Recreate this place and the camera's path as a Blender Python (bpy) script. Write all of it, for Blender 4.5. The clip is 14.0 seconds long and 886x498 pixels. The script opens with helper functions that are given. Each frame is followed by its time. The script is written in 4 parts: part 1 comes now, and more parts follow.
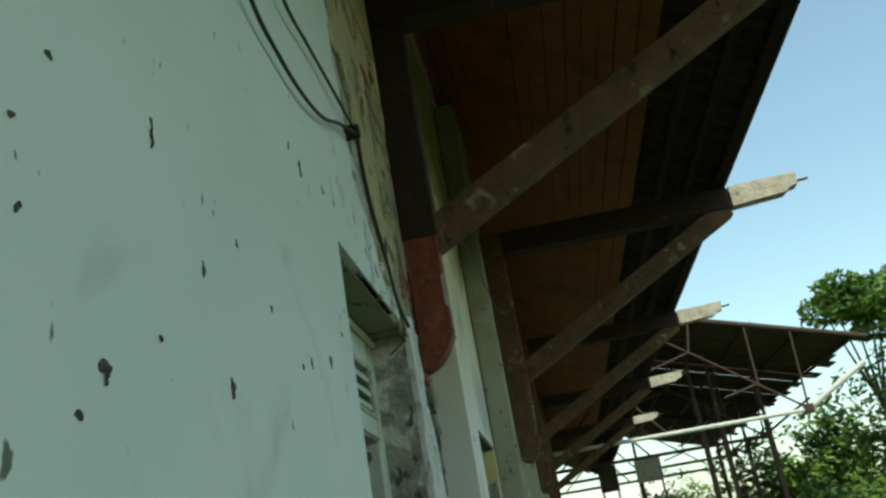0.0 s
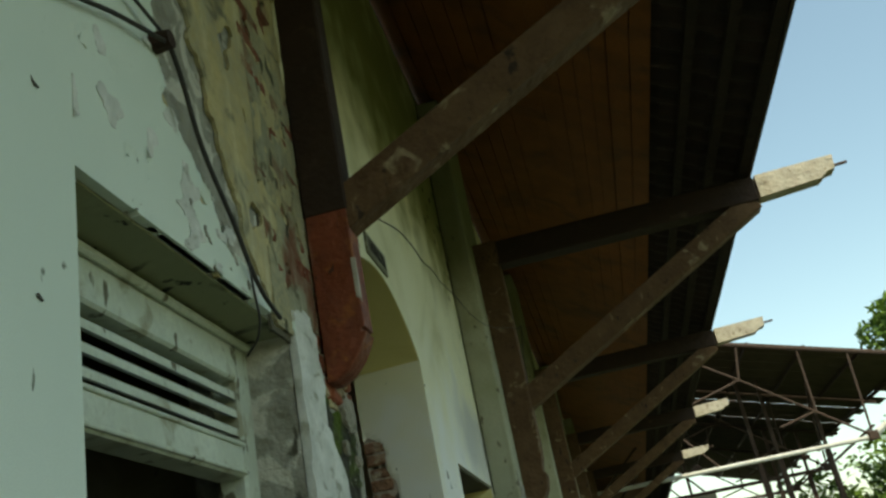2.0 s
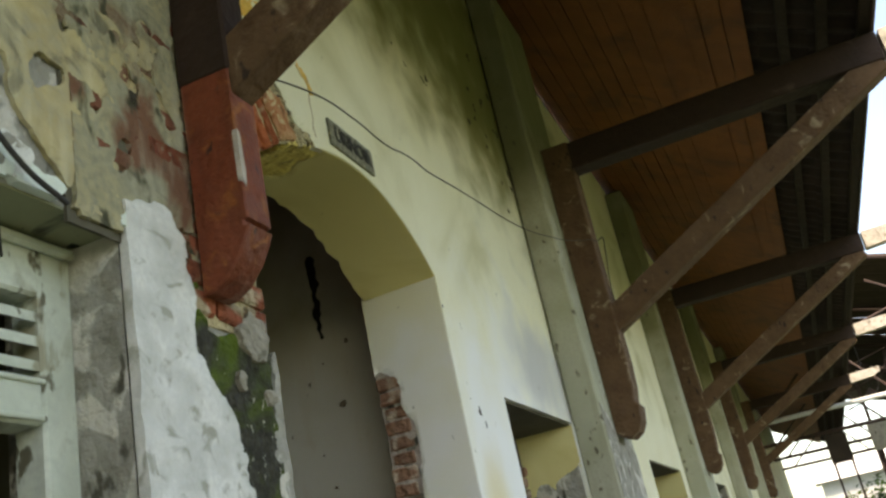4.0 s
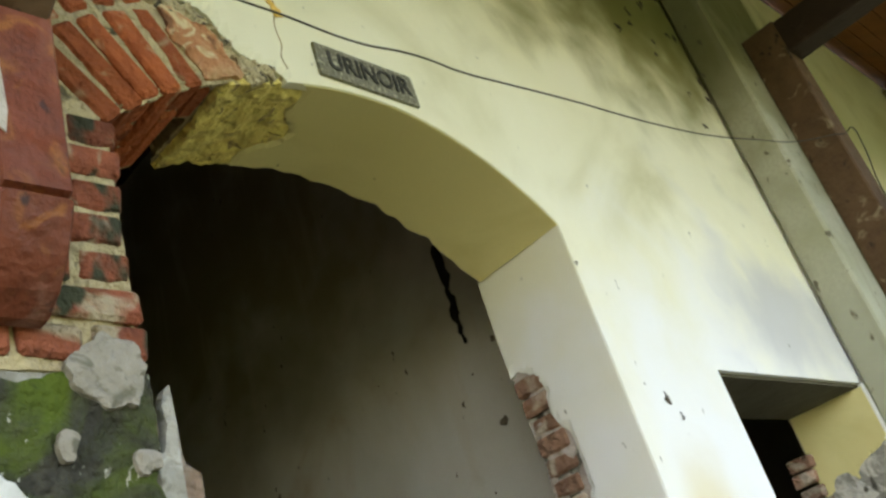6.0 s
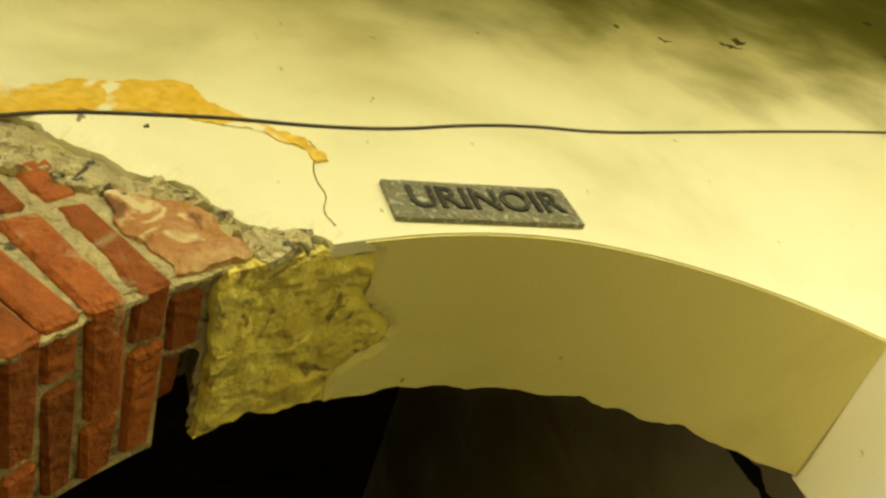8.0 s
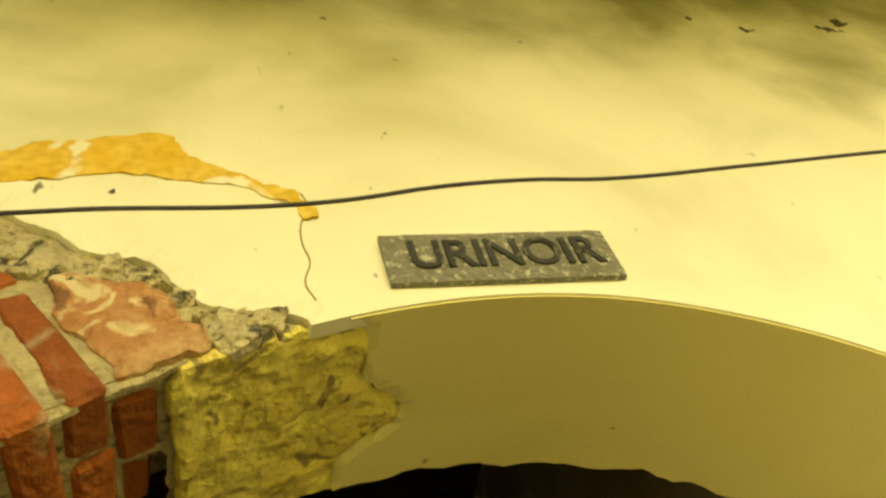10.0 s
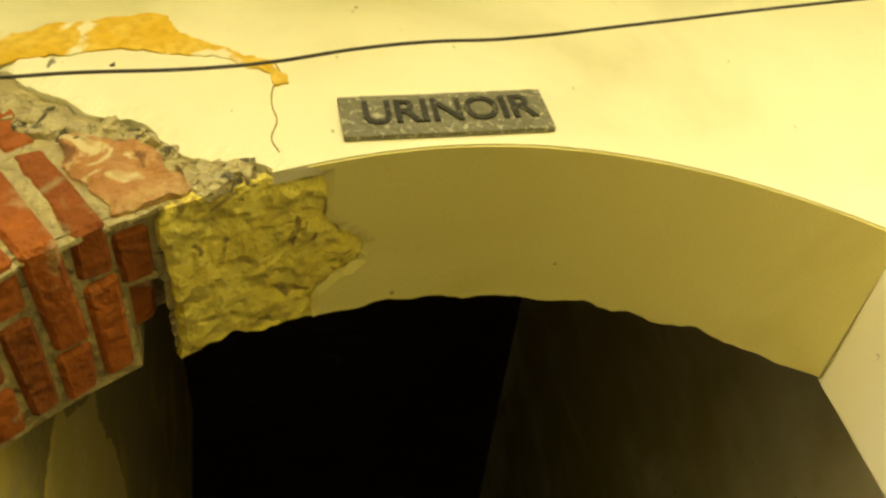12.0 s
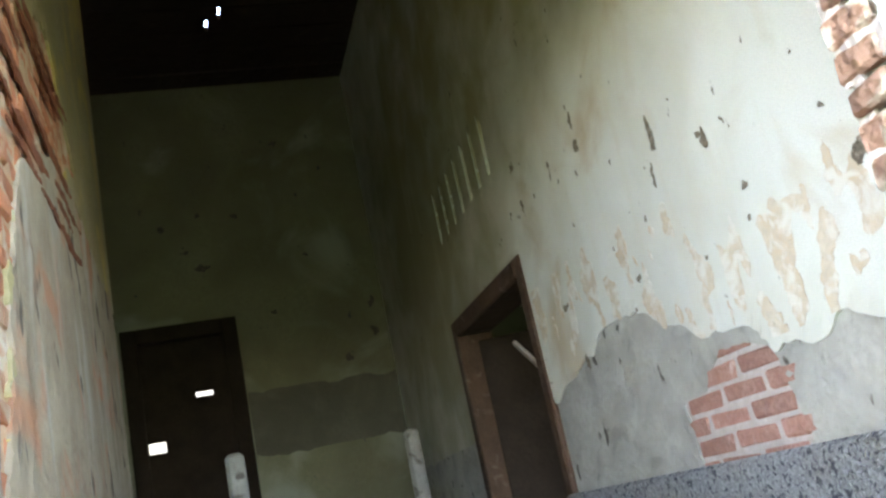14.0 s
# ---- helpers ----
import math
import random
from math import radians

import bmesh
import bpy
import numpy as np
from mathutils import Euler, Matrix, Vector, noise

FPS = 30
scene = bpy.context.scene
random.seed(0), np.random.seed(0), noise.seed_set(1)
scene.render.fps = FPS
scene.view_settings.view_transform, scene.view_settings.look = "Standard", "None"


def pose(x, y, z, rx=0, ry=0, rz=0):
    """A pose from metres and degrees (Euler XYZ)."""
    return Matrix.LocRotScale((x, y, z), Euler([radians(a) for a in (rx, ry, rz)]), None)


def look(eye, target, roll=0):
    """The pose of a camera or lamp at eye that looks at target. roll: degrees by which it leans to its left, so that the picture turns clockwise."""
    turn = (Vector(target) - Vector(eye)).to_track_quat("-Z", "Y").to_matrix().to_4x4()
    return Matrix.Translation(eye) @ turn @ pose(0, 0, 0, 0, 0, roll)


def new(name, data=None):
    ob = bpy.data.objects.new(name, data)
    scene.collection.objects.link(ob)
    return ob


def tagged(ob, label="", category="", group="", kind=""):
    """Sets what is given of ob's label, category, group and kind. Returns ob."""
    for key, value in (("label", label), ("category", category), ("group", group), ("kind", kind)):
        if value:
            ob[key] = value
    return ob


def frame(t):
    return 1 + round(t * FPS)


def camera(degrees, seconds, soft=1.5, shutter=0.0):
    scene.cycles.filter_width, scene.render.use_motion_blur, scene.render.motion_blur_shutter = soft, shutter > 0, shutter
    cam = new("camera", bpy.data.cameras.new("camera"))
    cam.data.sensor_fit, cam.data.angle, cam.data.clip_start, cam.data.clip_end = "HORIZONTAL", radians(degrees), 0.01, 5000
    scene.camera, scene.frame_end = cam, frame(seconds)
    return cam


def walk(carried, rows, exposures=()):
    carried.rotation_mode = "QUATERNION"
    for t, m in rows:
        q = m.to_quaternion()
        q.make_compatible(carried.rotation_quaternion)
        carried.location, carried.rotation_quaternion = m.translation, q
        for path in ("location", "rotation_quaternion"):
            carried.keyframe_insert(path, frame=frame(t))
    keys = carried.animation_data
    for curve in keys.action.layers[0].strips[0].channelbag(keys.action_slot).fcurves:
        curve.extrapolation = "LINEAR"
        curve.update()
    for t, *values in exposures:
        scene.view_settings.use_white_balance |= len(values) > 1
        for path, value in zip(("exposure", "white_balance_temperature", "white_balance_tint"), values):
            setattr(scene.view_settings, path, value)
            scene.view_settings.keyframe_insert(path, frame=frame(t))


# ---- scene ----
# ---- camera ----
PATH = [
    (0, (0.509, -4.926, 1.273), (0.353, -3.043, 1.928), -9.9),
    (0.5, (0.553, -4.650, 1.287), (0.367, -2.811, 2.051), -10.9),
    (1, (0.668, -4.436, 1.277), (0.451, -2.618, 2.082), -10.7),
    (1.5, (0.746, -4.201, 1.301), (0.518, -2.372, 2.079), -11.0),
    (2, (0.855, -3.854, 1.285), (0.617, -2.018, 2.042), -11.4),
    (2.5, (0.950, -3.654, 1.273), (0.680, -1.805, 1.987), -11.7),
    (5, (1.404, -2.095, 1.302), (0.517, -0.465, 2.047), -13.8),
    (5.5, (1.416, -1.769, 1.325), (0.393, -0.242, 2.113), -15.6),
    (6, (1.330, -1.429, 1.377), (0.225, -0.021, 2.270), -18.5),
    (6.5, (1.219, -1.170, 1.452), (0.085, 0.116, 2.484), -21.2),
    (7, (1.060, -0.944, 1.526), (-0.045, 0.216, 2.723), -24.9),
    (7.5, (0.959, -0.727, 1.649), (-0.155, 0.262, 2.983), -25.8),
    (8, (0.852, -0.542, 1.788), (-0.274, 0.258, 3.233), -25.8),
    (8.5, (0.794, -0.413, 1.893), (-0.352, 0.239, 3.397), -24.6),
    (9, (0.783, -0.355, 1.999), (-0.393, 0.239, 3.503), -22.4),
    (11.5, (0.961, -0.172, 1.854), (-0.334, 0.235, 3.322), -15.7),
    (12, (0.967, -0.143, 1.751), (-0.442, 0.236, 3.118), -14.7),
    (12.5, (0.902, -0.186, 1.603), (-0.602, 0.227, 2.855), -15.8),
    (12.8, (0.856, -0.191, 1.475), (-0.743, 0.196, 2.612), -15.3),
    (13, (0.871, -0.238, 1.426), (-0.793, 0.166, 2.460), -15.0),
    (13.5, (0.858, -0.274, 1.275), (-0.931, 0.161, 2.055), -13.0),
    (14, (0.869, -0.265, 1.177), (-0.977, 0.274, 1.727), -12.2),
]
EXPOSURES = [(0.0, 0.82, 7500, -14), (1.5, 0.87, 7900, -12), (2.7, 1.03, 9200, -4), (4.8, 2.42, 7900, 17), (6.0, 2.7, 8300, 15), (7.0, 2.95, 11000, 12),
             (8.0, 3.2, 26000, 8), (9.0, 3.28, 150000, 16), (11.5, 3.2, 42000, 4), (12.3, 3.38, 100000, 16), (12.7, 3.75, 20000, 16), (13.0, 4.65, 10500, 17), (13.4, 5.02, 8300, 16), (14.0, 5.18, 6700, 16)]
cam = camera(51.29, 14.0, soft=2.6)
walk(cam, [(t, look(e, g, r)) for t, e, g, r in PATH], EXPOSURES)

# ---- world and sun ----
SUN_EL = radians(62)
world = bpy.data.worlds.new("sky_world")
scene.world = world
world.use_nodes = True
wn = world.node_tree
sky = wn.nodes.new("ShaderNodeTexSky")
sky.sky_type, sky.sun_disc, sky.sun_elevation, sky.sun_rotation = "NISHITA", False, SUN_EL, radians(172)
sky.air_density, sky.dust_density, sky.ozone_density = 1.0, 1.6, 1.2
wn.nodes["Background"].inputs[1].default_value = 0.15
wn.links.new(sky.outputs[0], wn.nodes["Background"].inputs[0])
sun = new("sun", bpy.data.lights.new("sun", "SUN"))
sun.data.energy, sun.data.angle, sun.data.color = 2.2, radians(0.6), (1.0, 0.95, 0.86)
sun.matrix_world = look((0, 0, 0), (-0.066, 0.465, -0.88))


# ---- materials ----
def mat(name, c1, c2, scale=5.0, rough=0.85, bump=0.25, fine=60.0, stain=None, spots=None, streak=None, metal=0.0, vary=0.0, spec=0.3, zones=()):
    """Two-scale procedural surface. stain, spots: (colour, scale, low, high); streak: (colour, amount); zones:
    soft-edged areas of weathering and painted-in light falloff (colour, centre, radii, amount).
    """
    m = bpy.data.materials.new(name)
    m.use_nodes = True
    nt = m.node_tree
    n, ln = nt.nodes, nt.links
    bsdf = n["Principled BSDF"]
    bsdf.inputs["Roughness"].default_value = rough
    bsdf.inputs["Metallic"].default_value = metal
    bsdf.inputs["Specular IOR Level"].default_value = spec
    geo = n.new("ShaderNodeNewGeometry")

    def noise_tex(s, detail=5.0, distort=0.0, stretch=None):
        t = n.new("ShaderNodeTexNoise")
        t.inputs["Scale"].default_value, t.inputs["Detail"].default_value, t.inputs["Distortion"].default_value = s, detail, distort
        src = geo.outputs["Position"]
        if stretch:
            mp = n.new("ShaderNodeMapping")
            mp.inputs["Scale"].default_value = stretch
            ln.new(src, mp.inputs["Vector"])
            src = mp.outputs["Vector"]
        ln.new(src, t.inputs["Vector"])
        return t.outputs["Fac"]

    def ramp(src, lo, hi):
        r = n.new("ShaderNodeMapRange")
        r.interpolation_type = "SMOOTHSTEP"
        r.inputs["From Min"].default_value, r.inputs["From Max"].default_value = lo, hi
        ln.new(src, r.inputs["Value"])
        return r.outputs["Result"]

    def mix(fac, a, b):
        x = n.new("ShaderNodeMix")
        x.data_type = "RGBA"
        if isinstance(fac, float):
            x.inputs["Factor"].default_value = fac
        else:
            ln.new(fac, x.inputs["Factor"])
        for socket, val in ((x.inputs[6], a), (x.inputs[7], b)):
            if isinstance(val, tuple):
                socket.default_value = (*val, 1)
            else:
                ln.new(val, socket)
        return x.outputs[2]

    col = mix(ramp(noise_tex(scale, 6.0, 0.4), 0.35, 0.65), c1, c2)
    col = mix(ramp(noise_tex(fine, 3.0), 0.3, 0.8), col, tuple(v * 0.82 for v in c1))
    if stain:
        col = mix(ramp(noise_tex(stain[1], 7.0, 0.8), stain[2], stain[3]), col, stain[0])
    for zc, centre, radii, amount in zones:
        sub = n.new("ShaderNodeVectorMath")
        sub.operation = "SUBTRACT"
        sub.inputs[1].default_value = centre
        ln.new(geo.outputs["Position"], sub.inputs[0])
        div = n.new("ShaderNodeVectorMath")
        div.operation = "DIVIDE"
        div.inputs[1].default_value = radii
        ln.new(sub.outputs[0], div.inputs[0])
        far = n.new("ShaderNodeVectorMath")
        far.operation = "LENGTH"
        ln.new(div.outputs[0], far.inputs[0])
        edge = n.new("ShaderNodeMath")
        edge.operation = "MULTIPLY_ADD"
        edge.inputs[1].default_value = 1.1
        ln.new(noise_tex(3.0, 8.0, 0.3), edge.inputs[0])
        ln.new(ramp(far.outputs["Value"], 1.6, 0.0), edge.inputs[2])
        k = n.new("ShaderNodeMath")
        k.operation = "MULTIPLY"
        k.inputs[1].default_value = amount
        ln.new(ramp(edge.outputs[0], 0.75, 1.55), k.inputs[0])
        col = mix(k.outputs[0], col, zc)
    if streak:
        f = ramp(noise_tex(9.0, 5.0, 0.3, (1.0, 1.0, 0.16)), 0.52, 0.72)
        k = n.new("ShaderNodeMath")
        k.operation = "MULTIPLY"
        k.inputs[1].default_value = streak[1]
        ln.new(f, k.inputs[0])
        col = mix(k.outputs[0], col, streak[0])
    if spots:
        col = mix(ramp(noise_tex(spots[1], 3.0, 0.2, (1.0, 1.0, 0.55)), spots[2], spots[3]), col, spots[0])
    if vary:
        info = n.new("ShaderNodeObjectInfo")
        hsv = n.new("ShaderNodeHueSaturation")
        ln.new(ramp(info.outputs["Random"], -1.0 / max(vary, 0.01) * 0.5, 1.0 + 0.5 / max(vary, 0.01)), hsv.inputs["Value"])
        vr = n.new("ShaderNodeMapRange")
        vr.inputs["To Min"].default_value, vr.inputs["To Max"].default_value = 1.0 - vary, 1.0 + vary
        ln.new(info.outputs["Random"], vr.inputs["Value"])
        ln.new(vr.outputs["Result"], hsv.inputs["Value"])
        ln.new(col, hsv.inputs["Color"])
        col = hsv.outputs["Color"]
    ln.new(col, bsdf.inputs["Base Color"])
    if bump:
        b1 = n.new("ShaderNodeBump")
        b1.inputs["Strength"].default_value, b1.inputs["Distance"].default_value = bump, 0.02
        ln.new(noise_tex(fine * 0.6, 6.0), b1.inputs["Height"])
        b2 = n.new("ShaderNodeBump")
        b2.inputs["Strength"].default_value, b2.inputs["Distance"].default_value = bump * 0.8, 0.06
        ln.new(noise_tex(scale * 1.3, 4.0), b2.inputs["Height"])
        ln.new(b1.outputs["Normal"], b2.inputs["Normal"])
        ln.new(b2.outputs["Normal"], bsdf.inputs["Normal"])
    return m


PALE = mat("pale_plaster", (0.70, 0.76, 0.67), (0.63, 0.70, 0.61), 1.6, 0.8, 0.0, 420, stain=((0.46, 0.52, 0.43), 2.2, 0.58, 0.8), spots=((0.14, 0.15, 0.11), 22.0, 0.69, 0.75))
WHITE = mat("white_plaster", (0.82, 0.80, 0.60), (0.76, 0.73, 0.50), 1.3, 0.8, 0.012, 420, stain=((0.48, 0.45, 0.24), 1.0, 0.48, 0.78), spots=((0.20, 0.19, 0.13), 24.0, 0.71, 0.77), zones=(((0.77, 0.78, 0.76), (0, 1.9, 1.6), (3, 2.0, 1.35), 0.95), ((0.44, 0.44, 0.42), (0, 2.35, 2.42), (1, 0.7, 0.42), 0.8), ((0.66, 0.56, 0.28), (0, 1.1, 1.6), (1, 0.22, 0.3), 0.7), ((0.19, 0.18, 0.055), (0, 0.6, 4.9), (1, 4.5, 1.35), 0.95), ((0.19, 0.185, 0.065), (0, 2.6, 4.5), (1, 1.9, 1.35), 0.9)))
CREAM = mat("cream_plaster", (0.76, 0.69, 0.33), (0.71, 0.63, 0.28), 1.1, 0.8, 0.015, 420, stain=((0.56, 0.48, 0.19), 1.6, 0.50, 0.85), spots=((0.30, 0.25, 0.11), 17, 0.74, 0.79))
LIME = mat("smeared_lime_mortar", (0.46, 0.31, 0.19), (0.44, 0.24, 0.13), 7, 0.95, 0.6, 60, stain=((0.50, 0.41, 0.30), 5, 0.5, 0.66))
FLAKEC = mat("cream_flake", (0.66, 0.56, 0.28), (0.60, 0.48, 0.20), 6, 0.8, 0.1, 50)
SCRATCH = mat("ochre_crack", (0.36, 0.24, 0.09), (0.28, 0.18, 0.07), 30, 0.95, 0.2, 60)
SOOT = mat("sooty_gap", (0.015, 0.013, 0.010), (0.025, 0.02, 0.016), 30, 1.0, 0.3, 60)
DARKCHIP = mat("dark_flaked_spot", (0.07, 0.06, 0.045), (0.13, 0.11, 0.085), 40, 0.95, 0.5, 90)
BROWNCHIP = mat("brown_flaked_spot", (0.16, 0.13, 0.09), (0.30, 0.25, 0.18), 55, 0.95, 0.6, 90)
PEELED = mat("peeled_plaster", (0.50, 0.42, 0.22), (0.36, 0.33, 0.22), 7, 0.9, 0.6, 40, stain=((0.16, 0.15, 0.10), 6, 0.55, 0.68), streak=((0.60, 0.55, 0.35), 0.7))
RENDER = mat("grey_render", (0.34, 0.33, 0.28), (0.22, 0.21, 0.17), 11, 0.95, 0.7, 50, stain=((0.52, 0.50, 0.43), 7, 0.53, 0.60), spots=((0.08, 0.075, 0.055), 13, 0.62, 0.70))
UNDERCOAT = mat("grey_cement_undercoat", (0.42, 0.395, 0.33), (0.32, 0.30, 0.25), 6, 0.9, 0.6, 50, stain=((0.26, 0.25, 0.21), 6, 0.54, 0.72), spots=((0.09, 0.08, 0.065), 14, 0.64, 0.69))
PINKMORTAR = mat("pinkish_mortar", (0.50, 0.43, 0.37), (0.42, 0.36, 0.30), 14, 0.95, 0.5, 60)
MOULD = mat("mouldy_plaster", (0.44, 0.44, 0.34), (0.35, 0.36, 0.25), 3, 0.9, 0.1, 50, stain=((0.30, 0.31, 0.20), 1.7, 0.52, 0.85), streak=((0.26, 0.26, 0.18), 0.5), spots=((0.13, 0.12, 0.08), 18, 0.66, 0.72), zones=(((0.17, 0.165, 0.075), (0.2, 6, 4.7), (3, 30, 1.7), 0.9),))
CLINGING = mat("clinging_plaster", (0.30, 0.29, 0.20), (0.40, 0.35, 0.20), 5, 0.95, 0.8, 45, stain=((0.17, 0.085, 0.05), 3.4, 0.50, 0.62), spots=((0.06, 0.06, 0.035), 12, 0.58, 0.68), streak=((0.50, 0.48, 0.36), 0.5))
MOSS = mat("mossy_render", (0.035, 0.034, 0.025), (0.07, 0.068, 0.05), 14, 1.0, 1.0, 60, stain=((0.075, 0.11, 0.014), 4.0, 0.46, 0.62), spots=((0.34, 0.34, 0.27), 46, 0.65, 0.69))
JAMBRED = mat("brick_stained_render", (0.26, 0.18, 0.125), (0.30, 0.25, 0.19), 9, 0.95, 0.9, 50, stain=((0.44, 0.38, 0.28), 6, 0.52, 0.64), streak=((0.26, 0.10, 0.05), 0.6))
REMNANT = mat("dull_plaster_remnant", (0.34, 0.31, 0.25), (0.25, 0.23, 0.18), 12, 0.95, 0.7, 60, stain=((0.16, 0.15, 0.11), 18, 0.55, 0.66))
POSTW = mat("grimy_white_post", (0.34, 0.32, 0.27), (0.24, 0.22, 0.18), 6, 0.8, 0.3, 50, stain=((0.12, 0.10, 0.08), 9, 0.55, 0.68))
MORTAR = mat("old_mortar", (0.52, 0.43, 0.24), (0.38, 0.31, 0.18), 14, 0.95, 1.0, 55, stain=((0.12, 0.10, 0.06), 16, 0.60, 0.70))
RUBBLE = mat("crumbling_plaster", (0.58, 0.50, 0.30), (0.42, 0.34, 0.20), 24, 0.95, 0.9, 60, stain=((0.09, 0.08, 0.055), 30, 0.55, 0.64))
PATCH = mat("rough_cement_patch", (0.80, 0.68, 0.22), (0.66, 0.52, 0.15), 9, 0.9, 1.0, 40, stain=((0.30, 0.22, 0.09), 17, 0.60, 0.68))
OCHRE = mat("ochre_undercoat", (0.70, 0.41, 0.075), (0.74, 0.50, 0.14), 11, 0.85, 0.2, 50, stain=((0.72, 0.68, 0.48), 7, 0.55, 0.62))
BRICK = mat("red_brick", (0.40, 0.105, 0.035), (0.30, 0.075, 0.027), 22, 0.9, 0.5, 90, stain=((0.44, 0.32, 0.19), 10, 0.56, 0.72), vary=0.28)
BRICK_WORN = mat("worn_brick", (0.29, 0.085, 0.042), (0.21, 0.065, 0.036), 14, 0.95, 1.0, 60, stain=((0.36, 0.29, 0.19), 8, 0.52, 0.64), spots=((0.045, 0.05, 0.028), 11, 0.54, 0.64), vary=0.3)
BRICK_DIRTY = mat("grimy_brick", (0.20, 0.075, 0.042), (0.15, 0.06, 0.036), 14, 0.95, 0.8, 80, stain=((0.26, 0.20, 0.13), 7, 0.50, 0.66), spots=((0.04, 0.036, 0.025), 12, 0.58, 0.68), vary=0.2)
BRICK_PALE = mat("limewashed_brick", (0.42, 0.17, 0.085), (0.38, 0.13, 0.06), 12, 0.95, 0.6, 80, stain=((0.50, 0.36, 0.24), 5, 0.50, 0.68), vary=0.2)
BRICK_DUSTY = mat("dusty_brick", (0.30, 0.17, 0.11), (0.24, 0.13, 0.085), 14, 0.95, 0.8, 60, stain=((0.44, 0.36, 0.27), 9, 0.50, 0.64), vary=0.2)
SKIMMED = mat("limed_brick_face", (0.46, 0.20, 0.09), (0.52, 0.34, 0.18), 9, 0.95, 0.5, 70, stain=((0.60, 0.48, 0.28), 16, 0.54, 0.64), spots=((0.20, 0.09, 0.045), 26, 0.62, 0.70))
BRICK_PINK = mat("pink_brick", (0.36, 0.18, 0.13), (0.42, 0.24, 0.18), 16, 0.95, 0.5, 80, stain=((0.62, 0.50, 0.42), 7, 0.60, 0.74), vary=0.15)
REVEAL = mat("blotched_olive_lintel", (0.30, 0.31, 0.19), (0.24, 0.25, 0.15), 3, 0.9, 0.15, 50, stain=((0.05, 0.05, 0.03), 5, 0.56, 0.66), spots=((0.03, 0.03, 0.02), 15, 0.62, 0.68))
DARKRENDER = mat("dark_render", (0.12, 0.11, 0.075), (0.09, 0.08, 0.055), 5, 0.9, 0.3, 40)
OLDWHITE = mat("mottled_lime_plaster", (0.70, 0.70, 0.65), (0.50, 0.51, 0.46), 9, 0.9, 0.35, 60, stain=((0.34, 0.34, 0.28), 14, 0.56, 0.70))
LOWBOUNCE = mat("dark_passage_floor", (0.045, 0.04, 0.03), (0.03, 0.028, 0.02), 4, 0.95, 0.4, 40)
INNER = mat("stained_shaded_inner_plaster", (0.68, 0.67, 0.58), (0.55, 0.53, 0.42), 1.8, 0.85, 0.06, 220, stain=((0.46, 0.36, 0.22), 2.1, 0.55, 0.80), spots=((0.16, 0.13, 0.09), 21, 0.70, 0.76), streak=((0.56, 0.50, 0.36), 0.3), zones=(((0.28, 0.25, 0.13), (-4.6, 1.2, 2.9), (2.0, 1, 2.4), 0.85), ((0.30, 0.265, 0.12), (-2.2, 1.2, 4.0), (2.6, 1, 1.35), 0.95)))
TAN = mat("tan_stain", (0.60, 0.51, 0.37), (0.55, 0.43, 0.28), 9, 0.9, 0.2, 50, stain=((0.64, 0.60, 0.50), 16, 0.44, 0.62))
LEFTWALL = mat("stained_passage_plaster", (0.31, 0.26, 0.12), (0.34, 0.29, 0.17), 3.5, 0.85, 0.3, 45, stain=((0.44, 0.33, 0.10), 2.6, 0.5, 0.66), streak=((0.28, 0.20, 0.10), 0.5))
SCRAPED = mat("scraped_render", (0.36, 0.29, 0.195), (0.25, 0.19, 0.125), 6, 0.9, 0.6, 45, stain=((0.36, 0.18, 0.10), 3.4, 0.52, 0.66), streak=((0.42, 0.39, 0.32), 0.6), spots=((0.09, 0.07, 0.05), 9, 0.62, 0.70))
SCAR = mat("dark_red_scar", (0.23, 0.075, 0.03), (0.14, 0.048, 0.022), 14, 0.95, 0.6, 60)
BACK = mat("dark_mouldy_back_plaster", (0.19, 0.175, 0.10), (0.14, 0.125, 0.07), 1.8, 0.9, 0.1, 45, stain=((0.26, 0.26, 0.19), 1.4, 0.5, 0.7), spots=((0.07, 0.07, 0.06), 19, 0.69, 0.75))
GRAVEL = mat("pebbledash", (0.27, 0.265, 0.25), (0.43, 0.42, 0.39), 70, 0.95, 1.0, 120, stain=((0.08, 0.08, 0.09), 60, 0.55, 0.62))
WOOD_RED = mat("red_painted_timber", (0.20, 0.048, 0.020), (0.13, 0.034, 0.016), 9, 0.55, 0.4, 70, stain=((0.26, 0.09, 0.025), 14, 0.55, 0.70), streak=((0.33, 0.20, 0.155), 0.75), spots=((0.05, 0.02, 0.015), 24, 0.64, 0.72))
WOOD_DARK = mat("dark_timber", (0.034, 0.018, 0.011), (0.025, 0.014, 0.009), 9, 0.75, 0.3, 60, stain=((0.07, 0.045, 0.03), 7, 0.60, 0.8))
WOOD_OLD = mat("weathered_timber", (0.085, 0.047, 0.026), (0.055, 0.029, 0.016), 8, 0.85, 0.4, 60, stain=((0.14, 0.10, 0.075), 14, 0.58, 0.78))
WOOD_WORN = mat("worn_brown_timber", (0.13, 0.075, 0.038), (0.085, 0.045, 0.022), 7, 0.8, 0.5, 50, stain=((0.26, 0.20, 0.13), 9, 0.60, 0.72), spots=((0.03, 0.018, 0.012), 16, 0.64, 0.72))
WOOD_GREY = mat("sun_bleached_timber", (0.50, 0.45, 0.38), (0.36, 0.31, 0.25), 10, 0.9, 0.4, 60, stain=((0.20, 0.16, 0.12), 12, 0.60, 0.68))
